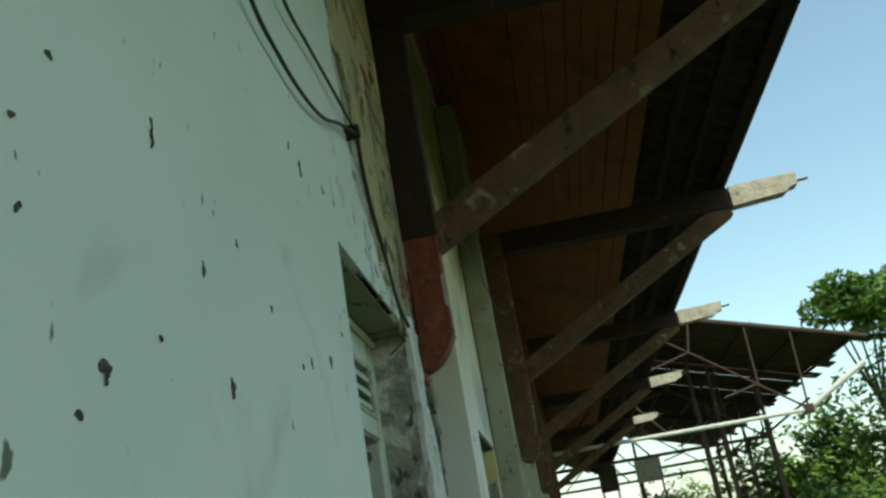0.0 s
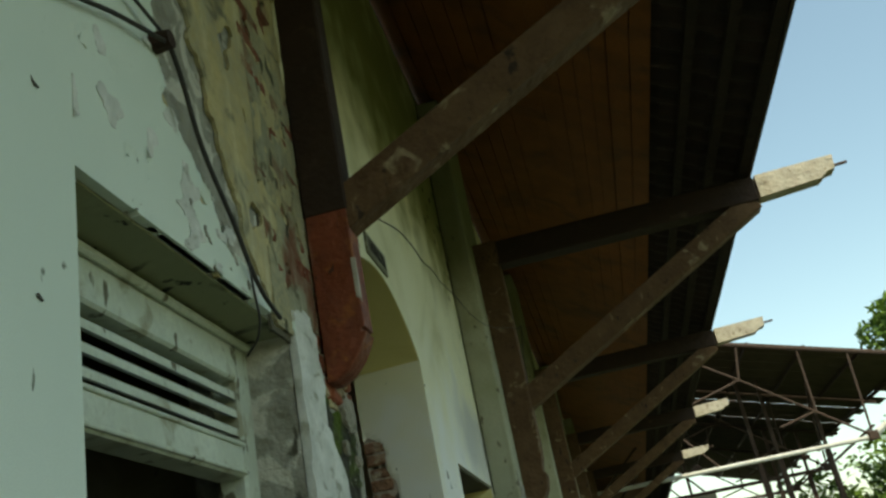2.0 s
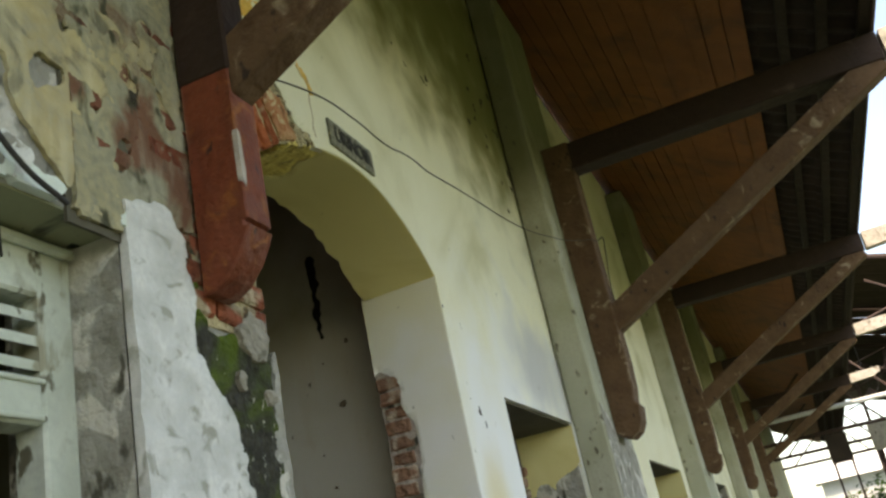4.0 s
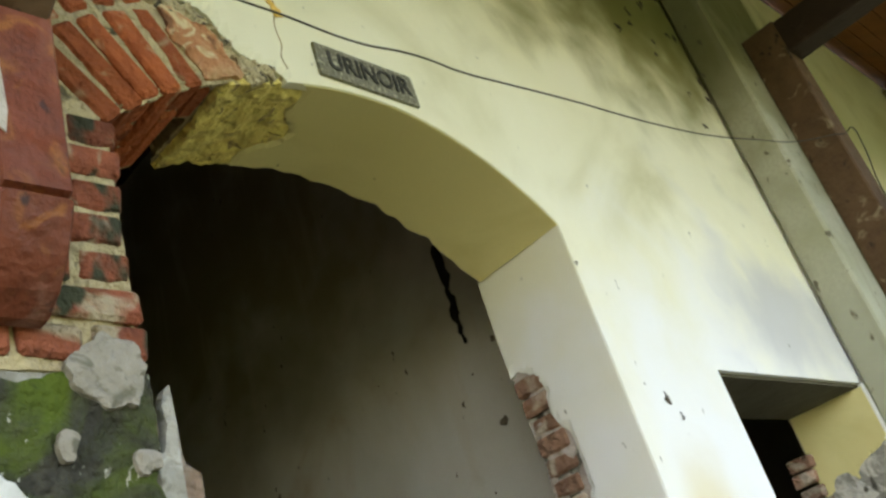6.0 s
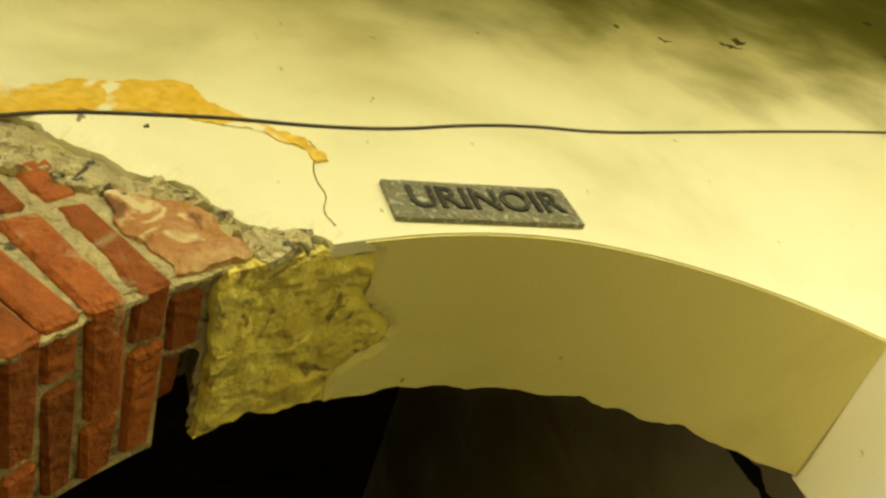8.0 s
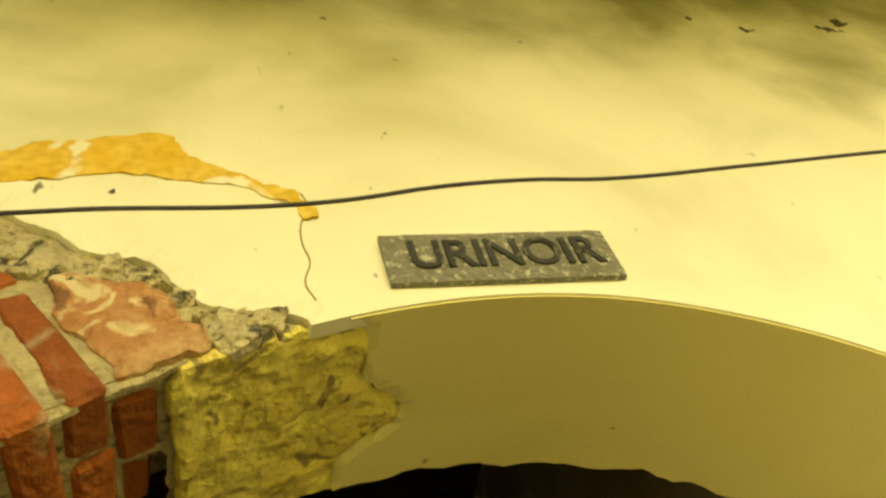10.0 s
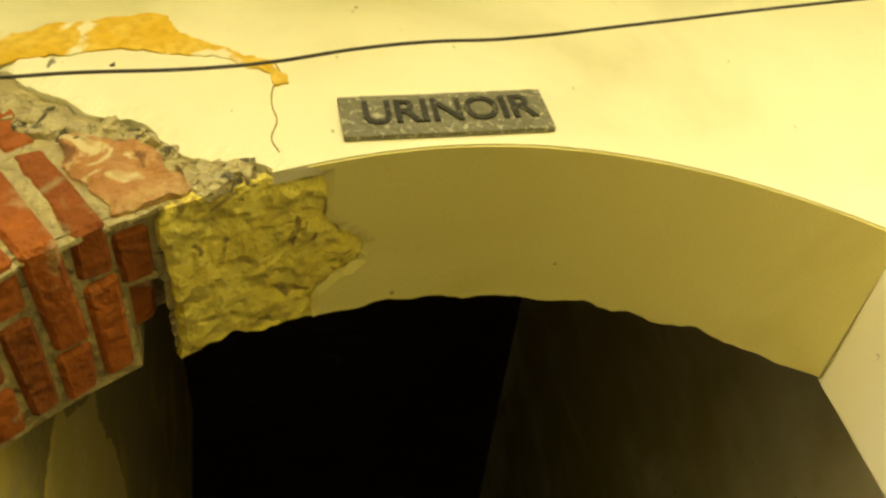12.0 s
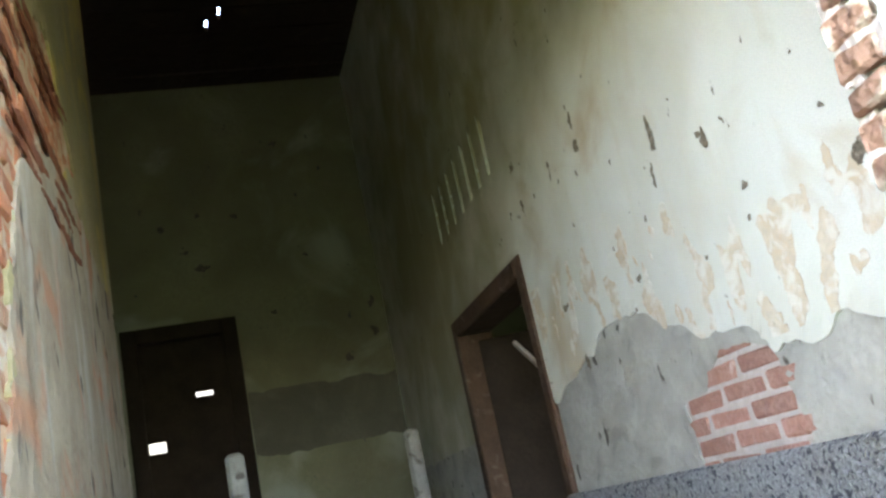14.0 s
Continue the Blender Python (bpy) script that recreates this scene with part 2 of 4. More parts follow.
BOARDS = mat("varnished_boards", (0.20, 0.068, 0.014), (0.145, 0.046, 0.009), 4, 0.7, 0.2, 50, stain=((0.09, 0.034, 0.011), 2.4, 0.5, 0.72))
TILE = mat("shade_dark_roof_tile", (0.032, 0.020, 0.014), (0.02, 0.014, 0.011), 8, 0.9, 0.3, 50, vary=0.3)
FRAME = mat("white_green_paint", (0.56, 0.60, 0.50), (0.47, 0.51, 0.41), 5, 0.6, 0.15, 50, stain=((0.30, 0.29, 0.20), 8, 0.56, 0.70), spots=((0.12, 0.11, 0.07), 15, 0.64, 0.70))
DOORWOOD = mat("dark_door_timber", (0.034, 0.024, 0.017), (0.024, 0.017, 0.012), 6, 0.95, 0.3, 50, spec=0.05)
SIGN = mat("weathered_enamel", (0.22, 0.21, 0.15), (0.15, 0.15, 0.10), 60, 0.6, 0.4, 160, stain=((0.46, 0.44, 0.31), 85, 0.55, 0.66))
LETTER = mat("black_lettering", (0.03, 0.03, 0.024), (0.05, 0.05, 0.04), 30, 0.6, 0.1, 80, stain=((0.16, 0.155, 0.11), 55, 0.56, 0.70))
WIRE = mat("black_cable", (0.03, 0.028, 0.025), (0.05, 0.045, 0.035), 30, 0.6, 0.0, 60)
STEEL = mat("rusty_steel", (0.07, 0.042, 0.032), (0.05, 0.035, 0.03), 8, 0.8, 0.2, 50)
PIPEW = mat("white_painted_steel", (0.62, 0.62, 0.60), (0.50, 0.48, 0.45), 5, 0.6, 0.1, 50)
SHEET = mat("rusted_roof_sheet", (0.085, 0.065, 0.052), (0.055, 0.042, 0.034), 2, 0.8, 0.1, 30)
CONCRETE = mat("concrete_floor", (0.115, 0.11, 0.095), (0.085, 0.08, 0.07), 2, 0.9, 0.3, 40, stain=((0.15, 0.145, 0.125), 1.2, 0.55, 0.7))
GROUND = mat("grassy_ground", (0.045, 0.065, 0.02), (0.07, 0.07, 0.035), 0.4, 0.95, 0.4, 12, stain=((0.05, 0.08, 0.02), 0.25, 0.45, 0.6))
LEAF = mat("leaves", (0.10, 0.185, 0.028), (0.14, 0.225, 0.04), 1.4, 0.6, 0.0, 8, stain=((0.03, 0.07, 0.015), 1.0, 0.5, 0.6))
LEAF_Y = mat("yellow_green_leaves", (0.16, 0.20, 0.03), (0.10, 0.16, 0.03), 1.4, 0.6, 0.0, 8)
BARK = mat("bark", (0.12, 0.09, 0.07), (0.08, 0.06, 0.05), 8, 0.9, 0.5, 40)
HOUSEWALL = mat("far_limewash", (0.7, 0.7, 0.66), (0.6, 0.6, 0.55), 1, 0.9, 0.0, 10)


# ---- building helpers ----
def link(name, me, material, parent=None, label=""):
    ob = new(name, me)
    if material:
        me.materials.append(material)
    if parent:
        ob.parent = parent
    if label:
        ob["label"] = label
    return ob


def part(name, bm, material, parent=None, label=""):
    me = bpy.data.meshes.new(name)
    bm.normal_update()
    bm.to_mesh(me)
    bm.free()
    return link(name, me, material, parent, label)


def box(bm, lo, hi, bev=0.0, jit=0.0, seed=0):
    vs = bmesh.ops.create_cube(bm, size=1.0)["verts"]
    rnd = random.Random(seed)
    for v in vs:
        v.co = Vector([lo[i] + (v.co[i] + 0.5) * (hi[i] - lo[i]) + rnd.uniform(-jit, jit) for i in range(3)])
    if bev:
        es = list({e for v in vs for e in v.link_edges})
        bmesh.ops.bevel(bm, geom=es, offset=bev, segments=1, affect="EDGES")


def boxes(rows, bev=0.0):
    bm = bmesh.new()
    for lo, hi in rows:
        box(bm, lo, hi, bev)
    return bm


def prism(bm, pts, axis, a, b):
    """Extrudes a closed outline between a and b along an axis; pts are the two other coordinates in order."""
    def at(p, w):
        c = list(p)
        c.insert(axis, w)
        return bm.verts.new(c)
    f0, f1 = [at(p, a) for p in pts], [at(p, b) for p in pts]
    bm.faces.new(f0)
    bm.faces.new(list(reversed(f1)))
    for i in range(len(pts)):
        j = (i + 1) % len(pts)
        bm.faces.new((f0[j], f0[i], f1[i], f1[j]))
    bmesh.ops.recalc_face_normals(bm, faces=bm.faces)


def rod(bm, p, q, r0, r1=None, seg=8):
    p, q = Vector(p), Vector(q)
    r1 = r0 if r1 is None else r1
    rot = (q - p).to_track_quat("Z", "Y").to_matrix()
    ring = [[bm.verts.new(c + rot @ Vector((r * math.cos(a), r * math.sin(a), 0))) for a in [2 * math.pi * k / seg for k in range(seg)]] for c, r in ((p, r0), (q, r1))]
    for k in range(seg):
        bm.faces.new((ring[0][k], ring[0][(k + 1) % seg], ring[1][(k + 1) % seg], ring[1][k]))
    bm.faces.new(list(reversed(ring[0])))
    bm.faces.new(ring[1])


def cable(name, pts, r, material, parent=None):
    cu = bpy.data.curves.new(name, "CURVE")
    cu.dimensions, cu.bevel_depth, cu.bevel_resolution = "3D", r, 1
    sp = cu.splines.new("BEZIER")
    sp.bezier_points.add(len(pts) - 1)
    for b, p in zip(sp.bezier_points, pts):
        b.co, b.handle_left_type, b.handle_right_type = p, "AUTO", "AUTO"
    tmp = bpy.data.objects.new("tmp", cu)
    scene.collection.objects.link(tmp)
    me = bpy.data.meshes.new_from_object(tmp.evaluated_get(bpy.context.evaluated_depsgraph_get()))
    bpy.data.objects.remove(tmp)
    return link(name, me, material, parent)


def inside(p, poly):
    x, y = p
    hit = False
    for (x0, y0), (x1, y1) in zip(poly, poly[1:] + poly[:1]):
        if (y0 > y) != (y1 > y) and x < (x1 - x0) * (y - y0) / (y1 - y0) + x0:
            hit = not hit
    return hit


def ragged(u, v, amount=0.03, size=9.0, seed=0.0):
    p = Vector((u * size, v * size, seed))
    return (u + amount * noise.noise(p) + amount * 0.5 * noise.noise(p * 3.1), v + amount * noise.noise(p + Vector((7, 3, 1))) + amount * 0.5 * noise.noise(p * 3.3 + Vector((2, 9, 4))))


def sheet(name, place, normal, us, vs, keep, thick, material, parent=None, label="", rough=0.0, freq=12.0):
    """A skin of plaster: a grid over (u, v), kept where keep() says so, with real thickness at its smoothed broken edges."""
    nu, nv = len(us), len(vs)
    kept = [[keep((us[i] + us[i + 1]) / 2, (vs[j] + vs[j + 1]) / 2) for j in range(nv - 1)] for i in range(nu - 1)]
    ok = lambda i, j: 0 <= i < nu - 1 and 0 <= j < nv - 1 and kept[i][j]
    inner = lambda i, j: 0 < i < nu - 1 and 0 < j < nv - 1
    uv, near = {}, {}
    for i in range(nu):
        for j in range(nv):
            for (a, b), c, d in (((i + 1, j), (i, j - 1), (i, j)), ((i, j + 1), (i - 1, j), (i, j))):
                if a < nu and b < nv and ok(*c) != ok(*d):
                    near.setdefault((i, j), []).append((a, b))
                    near.setdefault((a, b), []).append((i, j))
    for key in near:
        uv[key] = (us[key[0]], vs[key[1]])
    for _ in range(3):
        fresh = {}
        for key, ns in near.items():
            if inner(*key):
                mu, mv = sum(uv[q][0] for q in ns) / len(ns), sum(uv[q][1] for q in ns) / len(ns)
                fresh[key] = ((uv[key][0] + mu) / 2, (uv[key][1] + mv) / 2)
        uv.update(fresh)
    verts, faces, ids = [], [], {}

    def vid(i, j, back):
        key = (i, j, back)
        if key not in ids:
            u, v = uv.get((i, j), (us[i], vs[j]))
            p, nrm = Vector(place(u, v)), Vector(normal(u, v))
            if (i, j) in near and inner(i, j):
                q = p * 55
                p = p + Vector((noise.noise(q), noise.noise(q + Vector((5, 5, 5))), noise.noise(q + Vector((9, 1, 3))))) * 0.006
                if not back:
                    p = p - nrm * thick * 0.2
            if rough and not back:
                p = p + nrm * rough * (noise.noise(p * freq) + 0.5 * noise.noise(p * freq * 2.7))
            ids[key] = len(verts)
            verts.append(p - nrm * thick if back else p)
        return ids[key]

    for i in range(nu - 1):
        for j in range(nv - 1):
            if not kept[i][j]:
                continue
            faces.append((vid(i, j, 0), vid(i + 1, j, 0), vid(i + 1, j + 1, 0), vid(i, j + 1, 0)))
            for di, dj, a, b in ((-1, 0, (i, j + 1), (i, j)), (1, 0, (i + 1, j), (i + 1, j + 1)), (0, -1, (i, j), (i + 1, j)), (0, 1, (i + 1, j + 1), (i, j + 1))):
                if not ok(i + di, j + dj):
                    faces.append((vid(*b, 0), vid(*a, 0), vid(*a, 1), vid(*b, 1)))
    me = bpy.data.meshes.new(name)
    me.from_pydata(verts, [], faces)
    me.update()
    return link(name, me, material, parent, label)


def steps(a, b, s):
    k = max(1, round((b - a) / s))
    return [a + (b - a) * i / k for i in range(k + 1)]


def structure(ob, label):
    return tagged(ob, label, "structure", kind="structure")


def brick_mesh(name, size, seed, material):
    bm = bmesh.new()
    box(bm, [-s / 2 for s in size], [s / 2 for s in size], 0.008, 0.006, seed)
    me = bpy.data.meshes.new(name)
    bm.to_mesh(me)
    bm.free()
    me.materials.append(material)
    return me


# ---- the setting ----
YL, YR, SPRING, ZC, YC, R = -0.616, 0.865, 2.61, 1.86, 0.121, 1.0515
TH = 0.375
TOP = 4.95
FTOP = 5.46
RAW = 0.026


def swell(y):
    """The arch is a little fuller on its sound side."""
    t = min(max((y + 0.24) / 0.63, 0.0), 1.0)
    return 0.028 * t * t * (3 - 2 * t)


def arch_z(y, r=R):
    return ZC + math.sqrt(max((r + swell(y)) ** 2 - (y - YC) ** 2, 0.0))


ground = structure(part("ground", boxes([((-400, -400, -0.62), (400, 600, -0.12))]), GROUND), "dry grassy ground around the old station")
floor = structure(part("floor", boxes([((-7.0, -12, -0.3), (2.9, 40, 0.0))], 0.02), CONCRETE), "bare grey concrete platform floor")

# facade core: blocks round the openings, plaster skins lie on it
WIN1, WIN2, WIN3 = (-2.42, -1.19, 0.95, 2.235), (1.49, 2.78, 0.95, 2.165), (5.3, 7.1, 0.95, 2.1)
facade = structure(new("wall_facade"), "cracked white-green plastered brick facade with broken plaster and windows")
F0 = -RAW
rows = []
cuts = [(-12, WIN1[0], None), (*WIN1[:2], WIN1), (WIN1[1], YL - RAW, None), (YR + RAW, WIN2[0], None), (*WIN2[:2], WIN2), (WIN2[1], WIN3[0], None), (*WIN3[:2], WIN3),
        (WIN3[1], 10.2, None), (10.2, 11.6, (10.2, 11.6, 0.95, 2.1)), (11.6, 40, None)]
for a, b, w in cuts:
    if w:
        rows += [((-TH, a, 0), (F0, b, w[2])), ((-TH, a, w[3]), (F0, b, FTOP))]
    else:
        rows.append(((-TH, a, 0), (F0, b, FTOP)))
part("core", boxes(rows), RENDER, facade)
bm = bmesh.new()
GAP = (-0.368, -0.298)
ys = sorted(steps(YL - RAW, YR + RAW, 0.05) + [GAP[0] - 0.001, GAP[0], GAP[1], GAP[1] + 0.001])
for x0, x1, hollow in ((-0.168, F0, 0.0), (-TH, -0.1685, 0.13)):
    low = [max(SPRING, arch_z(min(max(y, YL), YR), R + RAW)) + (hollow if GAP[0] <= y <= GAP[1] else 0.0) if YL < y < YR else SPRING for y in ys]
    prism(bm, list(zip(ys, low)) + [(ys[-1], FTOP), (ys[0], FTOP)], 0, x0, x1)
part("arch_core", bm, MORTAR, facade)


def front(x0):
    return (lambda u, v: (x0, u, v)), (lambda u, v: (1, 0, 0))


plain = lambda u, v: True
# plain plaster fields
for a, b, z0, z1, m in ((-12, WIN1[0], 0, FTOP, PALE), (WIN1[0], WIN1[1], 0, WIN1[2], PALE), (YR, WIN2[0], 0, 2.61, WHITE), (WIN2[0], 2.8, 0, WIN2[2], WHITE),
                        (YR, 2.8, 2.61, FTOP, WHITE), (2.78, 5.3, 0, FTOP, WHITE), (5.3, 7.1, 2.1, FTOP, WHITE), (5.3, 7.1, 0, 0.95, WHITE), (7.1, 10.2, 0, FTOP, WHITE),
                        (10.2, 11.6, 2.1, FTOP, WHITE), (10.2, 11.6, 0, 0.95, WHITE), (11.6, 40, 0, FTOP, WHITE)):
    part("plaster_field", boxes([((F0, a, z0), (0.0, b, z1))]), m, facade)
P, N = front(0.0)
part("plaster_field", boxes([((F0, WIN2[0], WIN2[3]), (0.0, 2.8, 2.61))]), WHITE, facade)

# pale field over the louvred window; its plaster has come away towards the pier
PEEL = [(-1.98, 2.68), (-1.84, 2.50), (-1.67, 2.38), (-1.42, 2.235), (-0.5, 2.235), (-0.5, 4.3), (-2.15, 4.3), (-2.05, 3.0)]
sheet("pale_plaster", P, N, steps(WIN1[0], -1.19, 0.016), steps(WIN1[3], 3.7, 0.018), lambda u, v: not inside(ragged(u, v, 0.13, 5), PEEL) and not (noise.noise(Vector((u * 15, v * 15, 3))) + 0.6 * noise.noise(Vector((u * 34, v * 34, 7))) > 0.30 + 0.55 * max(0.0, -1.62 - u + 0.35 * (v - 2.3))), RAW, PALE, facade)
part("plaster_field", boxes([((F0, WIN1[0], 3.7), (0.0, -0.92, FTOP))]), PEELED, facade)
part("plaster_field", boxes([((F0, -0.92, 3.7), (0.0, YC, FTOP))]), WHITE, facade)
# old yellow coat under it, itself flaking to bare brick beside the bracket
BARE = [(-1.20, 2.20), (-1.19, 2.5), (-1.17, 2.66), (-1.10, 2.74), (-1.0, 2.78), (-0.96, 3.2), (-0.9, 3.3), (-0.55, 3.2), (-0.40, 3.06), (-0.33, 3.03), (-0.26, 2.95), (-0.12, 2.91), (-0.12, 2.4), (-0.5, 2.4), (-0.7, 2.1)]
STRIP = [(-2.3, 3.2), (-1.98, 2.68), (-1.84, 2.48), (-1.68, 2.36), (-1.45, 2.2), (-1.33, 2.2), (-1.50, 2.45), (-1.62, 2.64), (-1.68, 2.8), (-1.85, 3.2)]
lump = lambda u, v, f, q: noise.noise(Vector((u * f, v * f, q))) + 0.5 * noise.noise(Vector((u * f * 2.3, v * f * 2.3, q + 4)))
OLDCOAT = lambda u, v: not inside(ragged(u, v, 0.03, 10, 3), BARE) and not inside(ragged(u, v, 0.05, 14, 6), STRIP) and lump(u, v * 0.7, 7.0, 5.0) < 0.36
sheet("yellow_undercoat", (lambda u, v: (-0.008, u, v)), N, steps(-2.10, -0.90, 0.016), steps(WIN1[3], 3.7, 0.018), OLDCOAT, 0.016, PEELED, facade)


# lime wash lifting in flakes over the window, grey render between
NEARW = lambda u, v: max(0.0, (-1.55 - u) * 0.45) + max(0.0, (v - 2.45) * 0.5)
sheet("lime_flakes", (lambda u, v: (0.0022, u, v)), N, steps(-2.42, -1.45, 0.013), steps(WIN1[3] + 0.005, 2.95, 0.013), lambda u, v: lump(u, v, 8.0, 2.0) > 0.05 + NEARW(u, v) and not inside(ragged(u, v, 0.13, 5), PEEL), 0.0022, OLDWHITE, facade, rough=0.0008)
sheet("grey_scuffs", (lambda u, v: (0.0030, u, v)), N, steps(-2.42, -1.45, 0.010), steps(WIN1[3] + 0.005, 2.95, 0.012), lambda u, v: lump(u + 0.3 * v, v * 0.6, 19.0, 9.0) > 0.36 + NEARW(u, v) and not inside(ragged(u, v, 0.13, 5), PEEL), 0.003, RENDER, facade)


# plaster over the pier and arch, with the red bricks showing at its left haunch
def over(u, v):
    y = u
    z0 = arch_z(y) if YL < y < YR else SPRING
    return (0.0, y, z0 + (3.7 - z0) * v)


def keep_over(u, v):
    p = over(u, v)
    if u > 0.0:
        return True
    if u < -0.93 + 0.03 * noise.noise(Vector((0, p[2] * 6, 2))):
        return False
    return not inside(ragged(p[1], p[2], 0.025, 10), BARE)


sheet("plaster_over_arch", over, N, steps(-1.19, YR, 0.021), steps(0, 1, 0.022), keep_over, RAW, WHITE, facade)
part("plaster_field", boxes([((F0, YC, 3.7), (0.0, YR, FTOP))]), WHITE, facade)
EDGE = [(-1.3, 2.31), (-1.03, 2.32), (-0.95, 2.28), (-0.93, 2.11), (-0.97, 2.0), (-0.88, 1.86), (-0.81, 1.79), (-0.79, 1.62), (-0.76, 1.2), (-0.8, 0), (-1.3, 0)]
sheet("pier_plaster", P, N, steps(-1.19, -0.60, 0.019), steps(0.6, 2.61, 0.019), lambda u, v: inside(ragged(u, v, 0.03, 11), EDGE), RAW + 0.004, OLDWHITE, facade, rough=0.006)
part("plaster_field", boxes([((F0, -1.19, 0), (0.0, YL, 0.6))]), WHITE, facade)
sheet("moss_covered_render", (lambda u, v: (-0.015, u, v)), N, steps(-1.17, -0.62, 0.02), steps(0.6, 2.8, 0.02), lambda u, v: v < 2.06 + 0.1 * noise.noise(Vector((u * 9, 0, 0))) or (u < -0.90 and v < 2.27 + 0.08 * noise.noise(Vector((u * 9, 5, 0)))), 0.03, MOSS, facade, "dark moss on crumbling render", rough=0.011, freq=16)
sheet("jamb_plaster", (lambda u, v: (-0.012 + 0 * u, u, v)), N, steps(-0.70, -0.585, 0.016), steps(0.6, 2.06, 0.02), lambda u, v: ragged(u, v, 0.03, 12, 4)[0] > -0.655 + 0.05 * (v > 1.9) and v < 2.03 + 0.04 * noise.noise(Vector((u * 60, 1, 1))), 0.03, RENDER, facade, "grey flaking render at the doorway edge", rough=0.006)
sheet("jamb_lip", (lambda u, v: (u, -0.505 - 0.03 * (v > 1.9), v)), (lambda u, v: (0, 1, 0)), steps(-0.36, -0.085, 0.018), steps(0.5, 2.10, 0.02), lambda u, v: ragged(u, v, 0.035, 9, 6)[1] < 2.02, 0.115, JAMBRED, facade, "thick broken brick-stained plaster lip on the doorway jamb", rough=0.005)
for k, (y, z, s) in enumerate(((-0.70, 2.06, 0.085), (-0.78, 1.93, 0.035), (-0.66, 1.9, 0.03))):
    sheet("plaster_remnant", (lambda u, v: (0.004, u, v)), N, steps(y - s, y + s, 0.012), steps(z - s, z + s, 0.012), (lambda u, v, y=y, z=z, s=s: math.hypot(u - y, v - z) < s * (0.75 + 0.5 * noise.noise(Vector((u * 22, v * 22, 2))))), 0.02, REMNANT, facade, rough=0.006)
# ochre coat showing where the last paint has flaked, under the wire
OCH = [(-0.9, 3.25), (-0.59, 3.295), (-0.5, 3.336), (-0.405, 3.351), (-0.282, 3.363), (-0.277, 3.292), (-0.207, 3.253), (-0.159, 3.217), (-0.1, 3.18), (-0.094, 3.12), (-0.108, 3.09), (-0.118, 3.165), (-0.2, 3.205), (-0.332, 3.25), (-0.398, 3.243), (-0.49, 3.235), (-0.574, 3.205), (-0.9, 3.15)]
sheet("ochre_flake", (lambda u, v: (0.0045, u, v)), N, steps(-0.9, -0.08, 0.014), steps(3.05, 3.4, 0.012), lambda u, v: inside(ragged(u, v, 0.014, 16, 8), OCH), 0.004, OCHRE, facade, "ochre undercoat under flaked paint")

# soffit, jambs and haunch bricks
SOF0, SOF1 = math.acos((YR - YC) / (R + 0.028)), math.pi - math.asin((SPRING - ZC) / R)
fuller = lambda a, d, r: r + swell(YC + R * math.cos(a)) * (1 - 0.55 * d / TH)
on_arc = lambda a, d, r=R: (-d, YC + fuller(a, d, r) * math.cos(a), ZC + fuller(a, d, r) * math.sin(a))
inward = lambda a, d: (0, -math.cos(a), -math.sin(a))
A_BR, A_CE = math.radians(113.4), math.radians(104.0)
CEMENT = [(125.0, -0.05), (104.5, -0.05), (103.0, -0.01), (99.4, 0.015), (98.2, 0.06), (98.6, 0.125), (95.4, 0.195), (94.8, 0.24), (97.6, 0.275), (99.9, 0.295), (99.8, 0.5), (125.0, 0.5)]
in_cement = lambda a, d: inside(ragged(math.degrees(a) / 60, d, 0.010, 26, 4), [(q / 60, w) for q, w in CEMENT])
wob = lambda d: 0.05 * noise.noise(Vector((d * 9, 3, 2)))
back_edge = lambda a: TH - 0.008 + 0.016 * noise.noise(Vector((a * 14, 8, 1))) + 0.008 * noise.noise(Vector((a * 40, 8, 1)))
stretch = lambda a, d: d * back_edge(a) / TH
sheet("soffit_plaster", (lambda a, d: on_arc(a, 0.004 + stretch(a, d) * 0.985, R - 0.003)), inward, steps(SOF0, A_CE + 0.1, 0.014), steps(0, TH, 0.014), lambda a, d: not in_cement(a, d), RAW, CREAM, facade, "smooth cream arch soffit")
sheet("soffit_cement", (lambda a, d: on_arc(a, 0.004 + stretch(a, d) * 0.98 - 0.02 * (a - A_CE), R + 0.001)), inward, steps(math.radians(93.5), A_BR + 0.06, 0.009), steps(0, TH, 0.011), lambda a, d: in_cement(a, d) and d > 0.016 + 0.012 * noise.noise(Vector((a * 50, 3, 3))) and a < A_BR + wob(d + 3) * 0.3, RAW - 0.006, PATCH, facade, "rough yellow cement patch on the arch soffit", rough=0.007, freq=22)
TORN = [(-0.5, 2.285), (-0.36, 2.285), (-0.31, 2.275), (-0.268, 2.235), (-0.275, 2.12), (-0.235, 2.03), (-0.222, 1.97), (-0.24, 1.85), (-0.255, 1.70), (-0.24, 1.5), (-0.27, 1.2), (-0.26, 0.8), (-0.5, 0.8)]
jr = lambda u, v: (u, YR - 0.003, v)
jn = lambda u, v: (0, -1, 0)
sheet("right_jamb_plaster", jr, jn, steps(-TH, -0.004, 0.016), steps(0, 2.641, 0.02), lambda u, v: not inside(ragged(u, v, 0.02, 16, 5), TORN), RAW, WHITE, facade, "white plastered doorway jamb")


sheet("haunch_mortar", (lambda u, v: (-0.0155, u, v)), N, steps(-1.19, -0.08, 0.014), steps(2.5, 3.35, 0.014), lambda u, v: inside(ragged(u, v, 0.02, 12, 5), [(a - 0.01, b) for a, b in BARE]) and math.hypot(u - YC, v - ZC) > R + 0.012, 0.010, MORTAR, facade, "crumbled lime mortar", rough=0.0045, freq=26)
